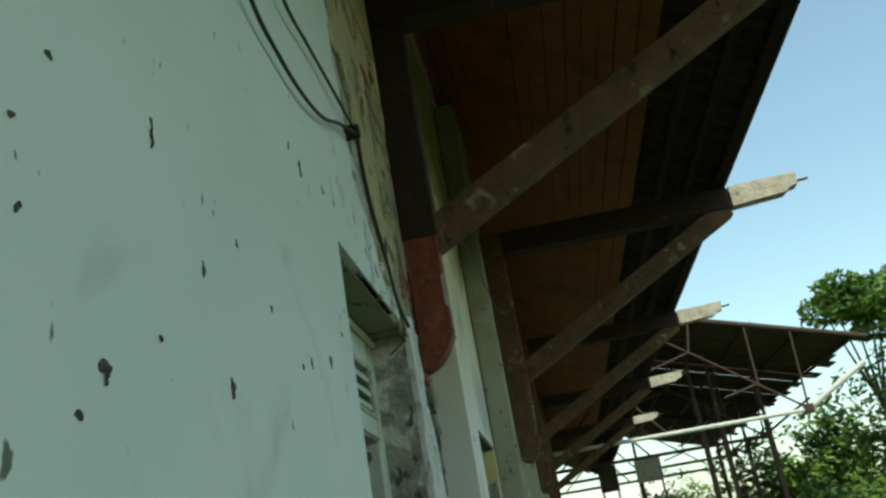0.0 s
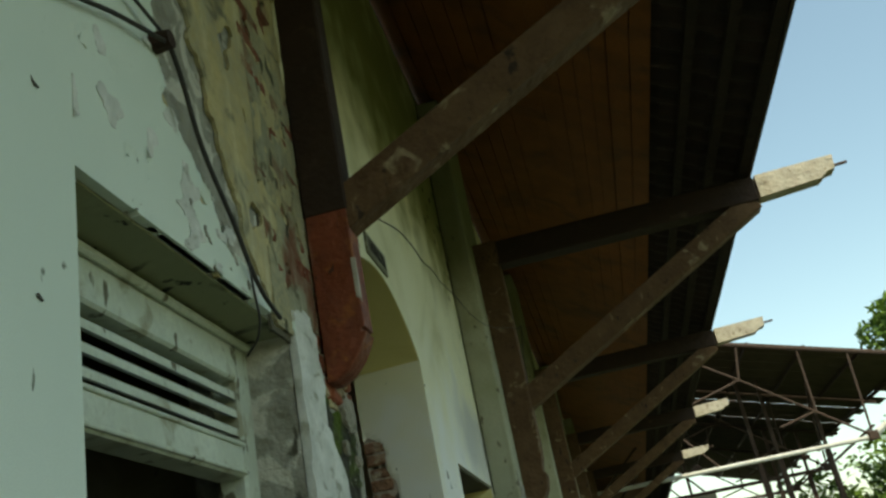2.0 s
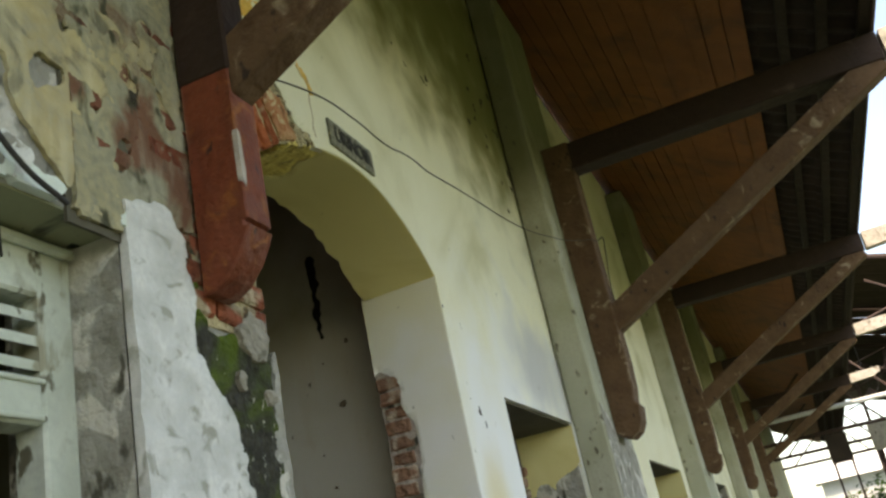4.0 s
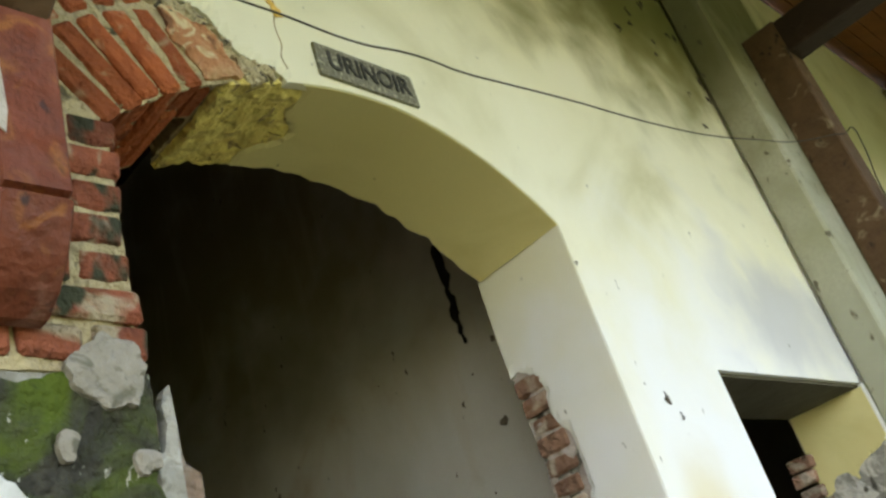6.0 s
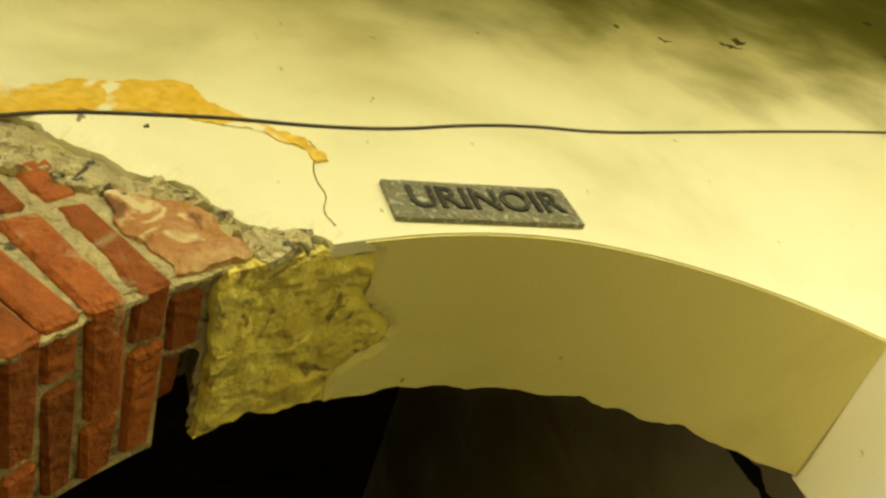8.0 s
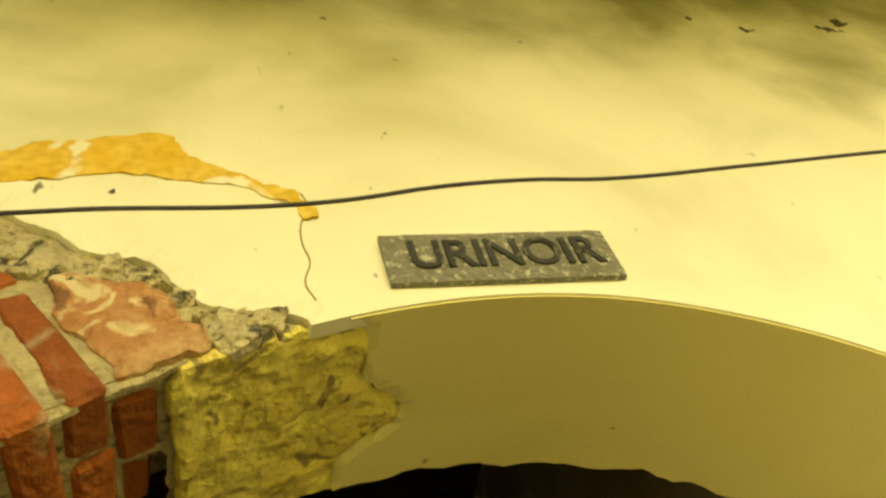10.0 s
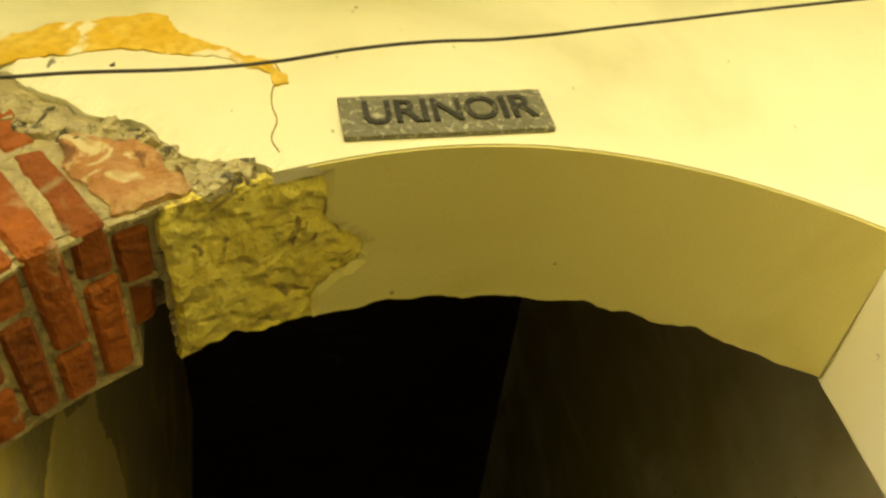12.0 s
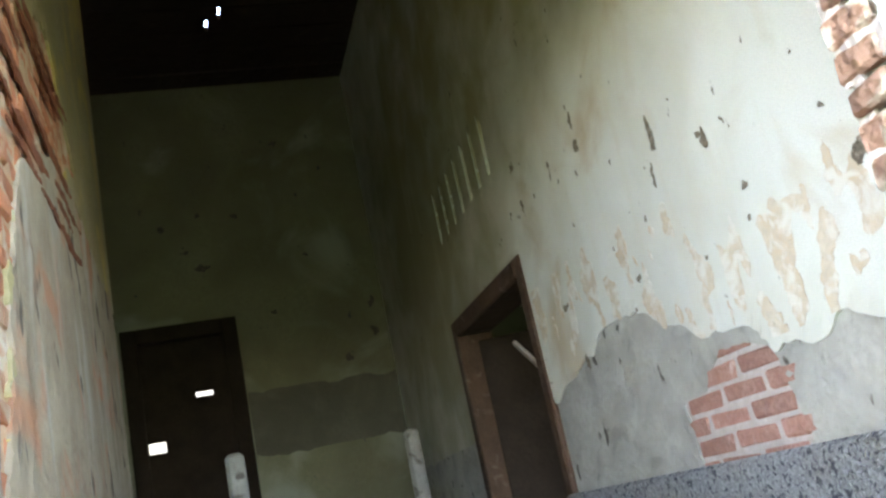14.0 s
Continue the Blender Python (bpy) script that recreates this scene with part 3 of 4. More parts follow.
RUB = [(-0.7, 3.17), (-0.56, 3.125), (-0.51, 3.12), (-0.434, 3.06), (-0.38, 3.04), (-0.33, 3.03), (-0.27, 2.966), (-0.21, 2.949), (-0.15, 2.931), (-0.105, 2.917), (-0.14, 2.893), (-0.196, 2.872), (-0.25, 2.865), (-0.27, 2.92), (-0.30, 2.985), (-0.384, 3.01), (-0.45, 3.0), (-0.55, 3.05), (-0.7, 3.10)]
sheet("edge_rubble", (lambda u, v: (-0.003, u, v)), N, steps(-0.70, -0.08, 0.009), steps(2.84, 3.2, 0.009), lambda u, v: inside(ragged(u, v, 0.028, 20, 9), RUB) and lump(u, v, 26.0, 3.0) < 0.52, 0.022, RUBBLE, facade, "crumbling broken plaster edge", rough=0.015, freq=30)
SKIM = [(-0.47, 3.02), (-0.44, 3.03), (-0.33, 2.99), (-0.27, 2.92), (-0.24, 2.86), (-0.285, 2.83), (-0.33, 2.80), (-0.36, 2.81), (-0.415, 2.90)]
sheet("limed_brick_face", (lambda u, v: (-0.004, u, v)), N, steps(-0.50, -0.22, 0.009), steps(2.78, 3.04, 0.009), lambda u, v: inside(ragged(u, v, 0.02, 18, 2), SKIM) and math.hypot(u - YC, v - ZC) > R + 0.02, 0.02, SKIMMED, facade, "limed brick face under the crumbled edge", rough=0.007, freq=26)
sheet("pier_mortar", (lambda u, v: (-0.019, u, v)), N, steps(-0.93, YL - 0.012, 0.014), steps(2.06, 2.64, 0.014), plain, 0.008, MORTAR, facade, rough=0.006, freq=24)
sheet("pier_mortar", (lambda u, v: (u, YL - 0.014, v)), (lambda u, v: (0, 1, 0)), steps(-TH, -0.019, 0.016), steps(1.9, 2.64, 0.016), plain, 0.008, MORTAR, facade, rough=0.006, freq=24)
sheet("soffit_mortar", (lambda a, d: on_arc(a, d, R + 0.0255)), inward, steps(A_BR - 0.02, SOF1 + 0.02, 0.012), steps(0.012, TH - 0.01, 0.012), lambda a, d: not (d > 0.165 and 113.6 < math.degrees(a) < 117.5), 0.004, MORTAR, facade, rough=0.003, freq=30)


def row_of_bricks(parent, meshes, places, name="brick"):
    for k, (loc, rot) in enumerate(places):
        ob = new(name, meshes[k % len(meshes)])
        ob.parent = parent
        ob.matrix_basis = Matrix.LocRotScale(loc, rot, None)


rnd = random.Random(4)
long_b = [brick_mesh("brick", (0.225, 0.056, 0.225), s, BRICK) for s in range(3)]
half_b = [brick_mesh("brick", (0.108, 0.056, 0.225), s + 9, BRICK) for s in range(3)]
small_b = [brick_mesh("brick", (0.108, 0.056, 0.108), s + 19, BRICK) for s in range(3)]
places_l, places_h, places_s = [], [], []
places_h.append((Vector(on_arc(math.radians(115.55), 0.25, R + 0.165)), Euler((math.radians(25.5), 0, 0))))
places_h.append((Vector(on_arc(math.radians(115.55), 0.106, R + 0.126)), Euler((math.radians(25.6), 0, 0))))
a = math.radians(119.1)
k = 0
while a < SOF1 + 0.03:
    rot = Euler((a - math.pi / 2, 0, 0))
    at = lambda d, r: Vector(on_arc(a, d, r))
    j = rnd.uniform(-0.008, 0.004)
    if k % 2 == 1:
        places_l.append((at(0.118, R + 0.13 + j), rot))
        places_h.append((at(0.30, R + 0.13 + j), rot))
    else:
        places_h.append((at(0.06, R + 0.13 + j), rot))
        places_l.append((at(0.24, R + 0.132 + j), rot))
    places_s.append((at(0.062, R + 0.305), rot))
    a += 0.0625
    k += 1
row_of_bricks(facade, long_b, places_l)
row_of_bricks(facade, half_b, places_h)
row_of_bricks(facade, small_b, places_s)
st_x = [brick_mesh("brick", (0.108, 0.222, 0.055), s + 30, BRICK_WORN) for s in range(3)]
st_p = [brick_mesh("brick", (0.108, 0.222, 0.066), s + 33, BRICK_WORN) for s in range(3)]
hd_p = [brick_mesh("brick", (0.222, 0.106, 0.066), s + 43, BRICK_WORN) for s in range(3)]
st_d = [brick_mesh("brick", (0.108, 0.222, 0.055), s + 36, BRICK_DIRTY) for s in range(3)]
ps, ph, pd, pp = [], [], [], []
for c in range(7):
    z = 2.585 - c * 0.0785
    jx, jy = rnd.uniform(-0.006, 0.004), rnd.uniform(-0.01, 0.008)
    if c % 2:
        pp += [((-0.062 + jx, YL - 0.115 + jy, z), None), ((-0.29, YL - 0.115, z), None), ((-0.062 + jx, YL - 0.35, z), None)]
        pp.append(((-0.175, YL - 0.115 + jy, z), None))
    else:
        ph += [((-0.118 + jx, YL - 0.055 + jy, z), None), ((-0.118 + jx, YL - 0.172, z), None), ((-0.118 + jx, YL - 0.289, z), None)]
        pp.append(((-0.29, YL - 0.115 + jy, z), None))
for c in range(22):
    z = 2.221 + c * 0.0665
    off = 0.11 * (c % 2)
    for q in range(4):
        y = -1.27 + off + q * 0.235
        if z > 2.6 and math.hypot(y + 0.1 - YC, z - ZC) > R + 0.38 or -1.2 < y < -0.95:
            (pd if y < -0.95 else ps).append(((-0.066 + rnd.uniform(-0.004, 0.004), y, z), None))
row_of_bricks(facade, st_x, ps)
row_of_bricks(facade, st_p, pp)
row_of_bricks(facade, hd_p, ph)
row_of_bricks(facade, st_d, pd)
sheet("grimy_mortar", (lambda u, v: (-0.019, u, v)), N, steps(-1.36, -0.93, 0.02), steps(2.2, 3.4, 0.02), plain, 0.008, DARKRENDER, facade, rough=0.004, freq=22)
sheet("clinging_plaster", (lambda u, v: (-0.006, u, v)), N, steps(-1.34, -0.90, 0.011), steps(2.22, 3.4, 0.013), lambda u, v: lump(u, v * 0.6, 9.0, 8.0) + 0.25 * noise.noise(Vector((u * 50, v * 50, 1))) > -0.16 and u < -0.915 + 0.02 * noise.noise(Vector((v * 20, 0, 3))), 0.014, CLINGING, facade, "grey and yellow plaster clinging to the bricks", rough=0.004, freq=18)
rj = [brick_mesh("brick", (0.112, 0.05, 0.055), s + 50, BRICK_DUSTY) for s in range(3)]
row_of_bricks(facade, rj, [((-0.318 + rnd.uniform(-0.008, 0.008), YR + 0.028 + rnd.uniform(-0.004, 0.004), 2.235 - c * 0.0665), Euler((0, rnd.uniform(-0.05, 0.05), 0))) for c in range(20)])
sheet("jamb_mortar", (lambda u, v: (u, YR + 0.0085, v)), jn, steps(-TH + 0.004, -0.21, 0.012), steps(0.8, 2.30, 0.012), lambda u, v: lump(u, v, 17.0, 6.0) > -0.12, 0.01, PINKMORTAR, facade, "crumbled mortar in the broken jamb", rough=0.006, freq=24)

# pilasters that carry the brackets
PIL = (3.2, 7.8, 13.0, 18.5)
for y in PIL:
    p = structure(part("pilaster", boxes([((0.001, y - 0.4, 0), (0.19, y + 0.4, 5.36))], 0.012), MOULD), "flat plastered pilaster with mouldy sides, darker towards the top")
# roof over the eaves
roof = structure(new("roof"), "old dark clay tile roof, underside coloured near-black for shade")
SL = 0.542
roof_z = lambda x: 4.18 + (2.50 - x) * SL
# board ceiling nailed under the rafters, sloping up to the wall
bm = bmesh.new()
under = lambda x: roof_z(x) - 0.065
bx, k = 0.004, 0
wide = random.Random(12)
while bx < 1.74:
    w = min(wide.uniform(0.105, 0.15), 1.775 - bx)
    lift = 0.004 * (k % 2)
    a, b = bx, bx + w - wide.choice((0.004, 0.006, 0.009))
    prism(bm, [(a, under(a) + lift), (b, under(b) + lift), (b, under(b) + 0.026), (a, under(a) + 0.026)], 1, -12, 40)
    bx, k = bx + w, k + 1
prism(bm, [(0.004, under(0.004) + 0.032), (1.77, under(1.77) + 0.032), (1.77, under(1.77) + 0.045), (0.004, under(0.004) + 0.045)], 1, -12, 40)
structure(part("ceiling", bm, BOARDS), "orange-brown varnished boards sloping under the eaves")
bm = bmesh.new()
for k in range(3):
    x = 2.42 - 0.22 * k
    prism(bm, [(x - 0.03, roof_z(x) - 0.05), (x + 0.03, roof_z(x) - 0.075), (x + 0.03, roof_z(x) - 0.03), (x - 0.03, roof_z(x) - 0.005)], 1, -12, 40)
part("batten", bm, TILE, roof)
bm = bmesh.new()
for xa, xb, ya, yb in ((1.62, -6.6, -12, 40),):
    prism(bm, [(xa, roof_z(xa)), (xa, roof_z(xa) + 0.03), (xb, roof_z(xb) + 0.03), (xb, roof_z(xb))], 1, ya, yb)
part("roof_deck", bm, TILE, roof)
bm = bmesh.new()
box(bm, (2.455, -12, 4.14), (2.48, 40, 4.235))
part("fascia", bm, WOOD_DARK, roof)
tile = bmesh.new()
for k in range(6):
    y0, y1 = -0.125 + k * 0.25 / 6, -0.125 + (k + 1) * 0.25 / 6
    z0, z1 = 0.022 * math.sin(k / 6 * 2 * math.pi), 0.022 * math.sin((k + 1) / 6 * 2 * math.pi)
    v = [tile.verts.new(c) for c in ((0, y0, z0), (0.37, y0, z0), (0.37, y1, z1), (0, y1, z1), (0, y0, z0 + 0.014), (0.37, y0, z0 + 0.014), (0.37, y1, z1 + 0.014), (0, y1, z1 + 0.014))]
    for f in ((3, 2, 1, 0), (4, 5, 6, 7), (0, 1, 5, 4), (2, 3, 7, 6)):
        tile.faces.new([v[q] for q in f])
tile_me = bpy.data.meshes.new("roof_tile")
tile.to_mesh(tile_me)
tile.free()
tile_me.materials.append(TILE)
rest = bmesh.new()
pitch = math.atan(SL)
for c in range(4):
    for q in range(168):
        y, x = -2.0 + q * 0.248, 1.235 + c * 0.30
        m = Matrix.Translation((x, y, roof_z(x) + 0.012 * rnd.random())) @ Euler((0, pitch - 0.04, rnd.uniform(-0.02, 0.02))).to_matrix().to_4x4()
        if q < 72:
            ob = new("roof_tile", tile_me)
            ob.parent, ob.matrix_basis = roof, m
        else:
            first = len(rest.verts)
            rest.from_mesh(tile_me)
            rest.verts.ensure_lookup_table()
            for v in rest.verts[first:]:
                v.co = m @ v.co
far_tiles = part("far_tiles", rest, TILE, roof)
far_tiles["kind"] = "stuff"
bm = bmesh.new()
prism(bm, [(1.3, roof_z(1.3) + 0.05), (2.5, roof_z(2.5) + 0.03), (2.5, roof_z(2.5) + 0.045), (1.3, roof_z(1.3) + 0.065)], 1, -12, -2.12)
part("near_tiles", bm, TILE, roof)

# ---- the passage behind the arch ----
wall_r = structure(new("wall_passage_right"), "stained white passage wall with flaking plaster")
YW = 1.2
DX0, DX1, DZ = -4.30, -2.99, 2.23
part("core", boxes([((DX1, YW + 0.02, 0), (-TH - 0.002, YW + 0.22, TOP)), ((-6.1, YW + 0.02, 0), (DX0, YW + 0.22, TOP)), ((DX0, YW + 0.02, DZ), (DX1, YW + 0.22, 2.70)), ((DX0, YW + 0.02, 3.02), (DX1, YW + 0.22, TOP))]
                   + [((-4.30 + 0.174 * k, YW + 0.02, 2.70), (-4.30 + 0.174 * k + 0.14, YW + 0.22, 3.02)) for k in range(7)] + [((-3.08, YW + 0.02, 2.70), (DX1, YW + 0.22, 3.02))]), PINKMORTAR, wall_r)
for k in range(7):
    part("vent_reveal", boxes([((-4.298 + 0.174 * k + 0.14 - 0.001, YW + 0.001, 2.702), (-4.298 + 0.174 * k + 0.145, YW + 0.2, 3.018))]), FRAME, wall_r)
fr = lambda u, v: (u, YW, v)
GREY = [(-6.3, 1.55), (-3.0, 1.55), (-2.83, 1.58), (-2.5, 1.66), (-2.23, 1.737), (-1.98, 1.71), (-1.78, 1.606), (-1.59, 1.529), (-1.40, 1.506), (-1.30, 1.419), (-1.145, 1.41), (-0.98, 1.46), (-0.855, 1.39), (-0.36, 1.36), (-0.3, 0), (-6.3, 0)]
HOLE = [(-1.87, 1.37), (-1.70, 1.367), (-1.67, 1.42), (-1.61, 1.465), (-1.52, 1.485), (-1.45, 1.473), (-1.34, 1.45), (-1.30, 1.41), (-1.268, 1.305), (-1.26, 1.15), (-1.84, 1.15)]
in_door = lambda u, v: DX0 < u < DX1 and v < DZ
in_slot = lambda u, v: 2.70 < v < 3.02 and -4.2 < u < -3.02 and ((u + 4.30) % 0.174) > 0.14
sheet("upper_plaster", fr, jn, steps(-6.1, -TH, 0.029), steps(1.1, 4.9, 0.03), lambda u, v: not inside(ragged(u, v, 0.04, 7), GREY) and not in_door(u, v) and not in_slot(u, v), 0.022, INNER, wall_r, "white plaster with brown stains, shade painted in high up and towards the back")
sheet("grey_undercoat", (lambda u, v: (u, YW + 0.012, v)), jn, steps(-6.1, -TH, 0.025), steps(0, 1.95, 0.025), lambda u, v: not inside(ragged(u, v, 0.02, 12, 6), HOLE) and not in_door(u, v), 0.014, UNDERCOAT, wall_r, "grey cement undercoat", rough=0.003)
rust_edge = lambda u: 1.62 + 0.10 * math.sin(2.1 * u + 1.0) + 0.28 * max(0.0, -u - 1.7) * 0.4
sheet("tan_stain", (lambda u, v: (u, YW - 0.0016, v)), jn, steps(-2.95, -0.72, 0.011), steps(1.45, 2.05, 0.013), lambda u, v: not inside(ragged(u, v, 0.04, 7), GREY) and not in_door(u, v) and lump(u * 1.5, v * 0.55, 8.0, 14.0) > 0.10 + 2.2 * max(0.0, abs(v - rust_edge(u) - 0.10) - 0.07), 0.0016, TAN, wall_r, "tan rust-brown stains above the grey coat")
sheet("hairline_flake", (lambda u, v: (u, YW - 0.0022, v)), jn, steps(-2.95, -0.60, 0.010), steps(1.2, 2.7, 0.011), lambda u, v: lump(u, v * 0.5, 22.0, 33.0) > 0.74 and not in_door(u, v) and not inside(ragged(u, v, 0.04, 7), GREY), 0.0022, BROWNCHIP, wall_r)
bw = [brick_mesh("brick", (0.215, 0.05, 0.056), s + 60, BRICK_PINK) for s in range(3)]
row_of_bricks(wall_r, bw, [((-1.86 + 0.235 * q + 0.117 * (c % 2), YW + 0.040 + rnd.uniform(-0.002, 0.003), 1.15 + 0.0665 * c), None) for c in range(6) for q in range(4) if inside((-1.57 + 0.86 * (-1.86 + 0.235 * q + 0.117 * (c % 2) + 1.57), 1.18 + 0.9 * 0.0665 * c), HOLE)])
structure(part("dado", boxes([((DX1 + 0.02, YW - 0.045, 0), (-TH - 0.003, YW + 0.011, 1.165))], 0.012), GRAVEL), "grey pebbledash dado along the passage wall")
# left wall of the passage
wall_l = structure(new("wall_passage_left"), "scraped passage wall with worn brick showing")
YP = -0.60
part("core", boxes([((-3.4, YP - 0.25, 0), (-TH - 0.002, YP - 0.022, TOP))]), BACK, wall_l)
BRK = [(-0.3, 2.50), (-0.62, 2.42), (-0.72, 2.62), (-1.0, 2.72), (-1.31, 2.78), (-1.48, 2.74), (-2.0, 2.95), (-2.4, 2.6), (-2.0, 2.45), (-1.6, 2.28), (-1.35, 2.15), (-1.1, 1.95), (-0.95, 1.5), (-0.8, 1.2), (-0.3, 1.1)]
GRY = [(-1.2, 2.05), (-1.45, 2.3), (-2.1, 2.5), (-3.5, 2.35), (-3.5, 0), (-0.3, 0), (-0.3, 1.1), (-0.9, 1.3)]
sheet("left_plaster", (lambda u, v: (u, YP, v)), (lambda u, v: (0, 1, 0)), steps(-3.4, -TH, 0.025), steps(0, TOP, 0.028), lambda u, v: not inside(ragged(u, v, 0.06, 7, 1), BRK) and not inside(ragged(u, v, 0.05, 7, 2), GRY), 0.022, LEFTWALL, wall_l, "yellow-stained plaster")
sheet("left_undercoat", (lambda u, v: (u, YP - 0.001, v)), (lambda u, v: (0, 1, 0)), steps(-3.4, -TH, 0.025), steps(0, 2.7, 0.025), lambda u, v: inside(ragged(u, v, 0.06, 6, 2), GRY), 0.014, SCRAPED, wall_l, "scraped grey undercoat", rough=0.004)
sheet("left_mortar", (lambda u, v: (u, YP - 0.0135, v)), (lambda u, v: (0, 1, 0)), steps(-2.6, -TH, 0.02), steps(0.9, 3.0, 0.02), lambda u, v: True, 0.006, LIME, wall_l, "smeared lime mortar", rough=0.006, freq=17)
FLAKE = [(-0.70, 2.95), (-0.72, 2.72), (-0.95, 2.70), (-1.10, 2.80), (-1.35, 2.80), (-1.60, 2.98), (-1.55, 3.3), (-1.0, 3.25)]
sheet("cream_flake", (lambda u, v: (u, YP + 0.006, v)), (lambda u, v: (0, 1, 0)), steps(-1.7, -0.65, 0.018), steps(2.6, 3.4, 0.018), lambda u, v: inside(ragged(u, v, 0.04, 9, 7), FLAKE), 0.007, FLAKEC, wall_l, "curling cream paint flake")
scar = random.Random(31)
for k in range(30):
    u0, v0 = -0.75 - 1.1 * scar.random(), 2.22 + 0.0665 * scar.randrange(9) + scar.uniform(-0.01, 0.01)
    run, wid = scar.uniform(0.22, 0.60), scar.uniform(0.006, 0.013)
    sheet("worn_joint", (lambda p, q, u0=u0, v0=v0: (u0 - p, YP + 0.0015, v0 + 0.05 * p + 0.006 * math.sin(14 * p) + q)), (lambda p, q: (0, 1, 0)), steps(0, run, run / 12), steps(-wid * 2, wid * 2, wid / 2), (lambda p, q, run=run, wid=wid, v0=v0: abs(q) < wid * (1.5 + 1.4 * noise.noise(Vector((p * 14, v0 * 9, 2)))) * math.sin(math.pi * min(max(p / run, 0.02), 0.98)) ** 0.6), 0.004, SCAR, wall_l)
bl = [brick_mesh("brick", (0.218, 0.04, 0.057), s + 70, BRICK_PALE) for s in range(3)]
row_of_bricks(wall_l, bl, [((-0.45 - 0.232 * q - 0.116 * (c % 2), YP - 0.030 + rnd.uniform(-0.004, 0.005), 1.12 + 0.0665 * c), None) for c in range(28) for q in range(9)])
structure(part("floor", boxes([((-6.1, -3.4, 0.0), (-TH, YW + 0.02, 0.012))]), LOWBOUNCE), "dark floor sheet added in the passage to cut bounced light")
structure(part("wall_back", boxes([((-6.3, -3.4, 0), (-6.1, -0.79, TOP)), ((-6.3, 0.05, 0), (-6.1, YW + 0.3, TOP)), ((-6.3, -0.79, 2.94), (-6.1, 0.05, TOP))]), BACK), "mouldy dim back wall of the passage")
sheet("fallen_plaster_patch", (lambda u, v: (-6.096, u, v)), N, steps(0.06, 1.19, 0.03), steps(1.2, 2.5, 0.03), lambda u, v: 1.86 + 0.06 * noise.noise(Vector((u * 8, 4, 4))) < v < 2.34 + 0.10 * noise.noise(Vector((u * 5, 2, 2))), 0.003, DARKRENDER).parent = bpy.data.objects["wall_back"]
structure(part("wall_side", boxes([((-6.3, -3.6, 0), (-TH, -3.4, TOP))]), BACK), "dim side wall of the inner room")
bm = bmesh.new()
for k in range(40):
    xa, za = -6.3 + k * 0.15, 4.89 + 0.006 * (k % 2)
    gap = {7: (0.095, 0.117), 8: (0.186, 0.206)}.get(k)
    for ya, yb in (((-3.5, gap[0]), (gap[1], YW + 0.3)) if gap else ((-3.5, YW + 0.3),)):
        box(bm, (xa, ya, za), (xa + (0.149 if k in (6, 7, 8, 9) else 0.142), yb, 4.93))
structure(part("ceiling", bm, WOOD_DARK), "dark board ceiling of the passage")
bm = boxes([((-6.3, 1.42, 0), (-6.1, 20, TOP)), ((-6.3, 20, 0), (-TH, 20.2, TOP)), ((-6.1, 4.2, 0), (-TH, 4.4, TOP)), ((-6.1, 1.42, 4.9), (-TH, 20, 5.0)), ((-6.3, -12, 0), (-6.1, -3.6, TOP)), ((-6.3, -12.2, 0), (-TH, -12, TOP)), ((-6.1, -12, 4.9), (-TH, -3.6, 5.0))])
structure(part("wall_inner_rooms", bm, BACK), "plain inner walls of the closed rooms, coloured dark to look unlit")


# ---- doors and windows ----
def door(name, label, x, y0, y1, z1):
    d = structure(new(name), label)
    f = 0.11
    part("door_frame", boxes([((x - 0.12, y0, 0), (x + 0.03, y0 + f, z1)), ((x - 0.12, y1 - f, 0), (x + 0.03, y1, z1)), ((x - 0.12, y0 + f, z1 - f), (x + 0.03, y1 - f, z1))], 0.008), DOORWOOD, d)
    bm = bmesh.new()
    n = 5
    w = (y1 - y0 - 2 * f) / n
    for k in range(n):
        a = y0 + f + k * w
        for lo, hi in (((0, 2.39), (2.43, z1 - f)) if k == 3 else ((0, z1 - f),)) if k != 0 else ((0, 2.03), (2.11, z1 - f)):
            box(bm, (x - 0.08, a, lo), (x - 0.045, a + w + 0.001, hi))
    part("door_leaf", bm, DOORWOOD, d)
    return d


door("door_1", "dark plank door with broken slits in the back wall", -6.1, -0.79, 0.05, 2.94)
structure(part("backdrop", boxes([((-9.0, -4, 0), (-8.9, 4, 5))]), HOUSEWALL), "pale backdrop wall added behind the door slits")
d2 = structure(new("door_2"), "dark timber door frame standing open in the passage wall")
part("door_frame", boxes([((DX1 - 0.05, YW - 0.012, 0), (DX1 + 0.035, YW + 0.2, DZ + 0.02)), ((DX0, YW - 0.012, 0), (DX0 + 0.09, YW + 0.2, DZ + 0.02)), ((DX0 + 0.09, YW - 0.012, DZ - 0.08), (DX1 - 0.05, YW + 0.2, DZ + 0.02))], 0.01), WOOD_OLD, d2)
bm = bmesh.new()
box(bm, (-0.6, -0.02, 0.03), (0, 0.02, 2.1), 0.006)
leaf = part("door_leaf", bm, DOORWOOD, d2)
leaf.matrix_basis = pose(DX0 + 0.12, YW + 0.1, 0, 0, 0, -112)
bm = bmesh.new()
rod(bm, (DX1 - 0.2, YW + 0.16, 1.62), (DX1 - 0.75, YW + 0.16, 1.98), 0.014)
part("loose_batten", bm, WOOD_GREY, d2)

win = structure(new("window_1"), "pale green louvred timber window in a deep reveal")
wy0, wy1, wz0, wz1, wx = WIN1[0], WIN1[1], WIN1[2], WIN1[3], -0.17
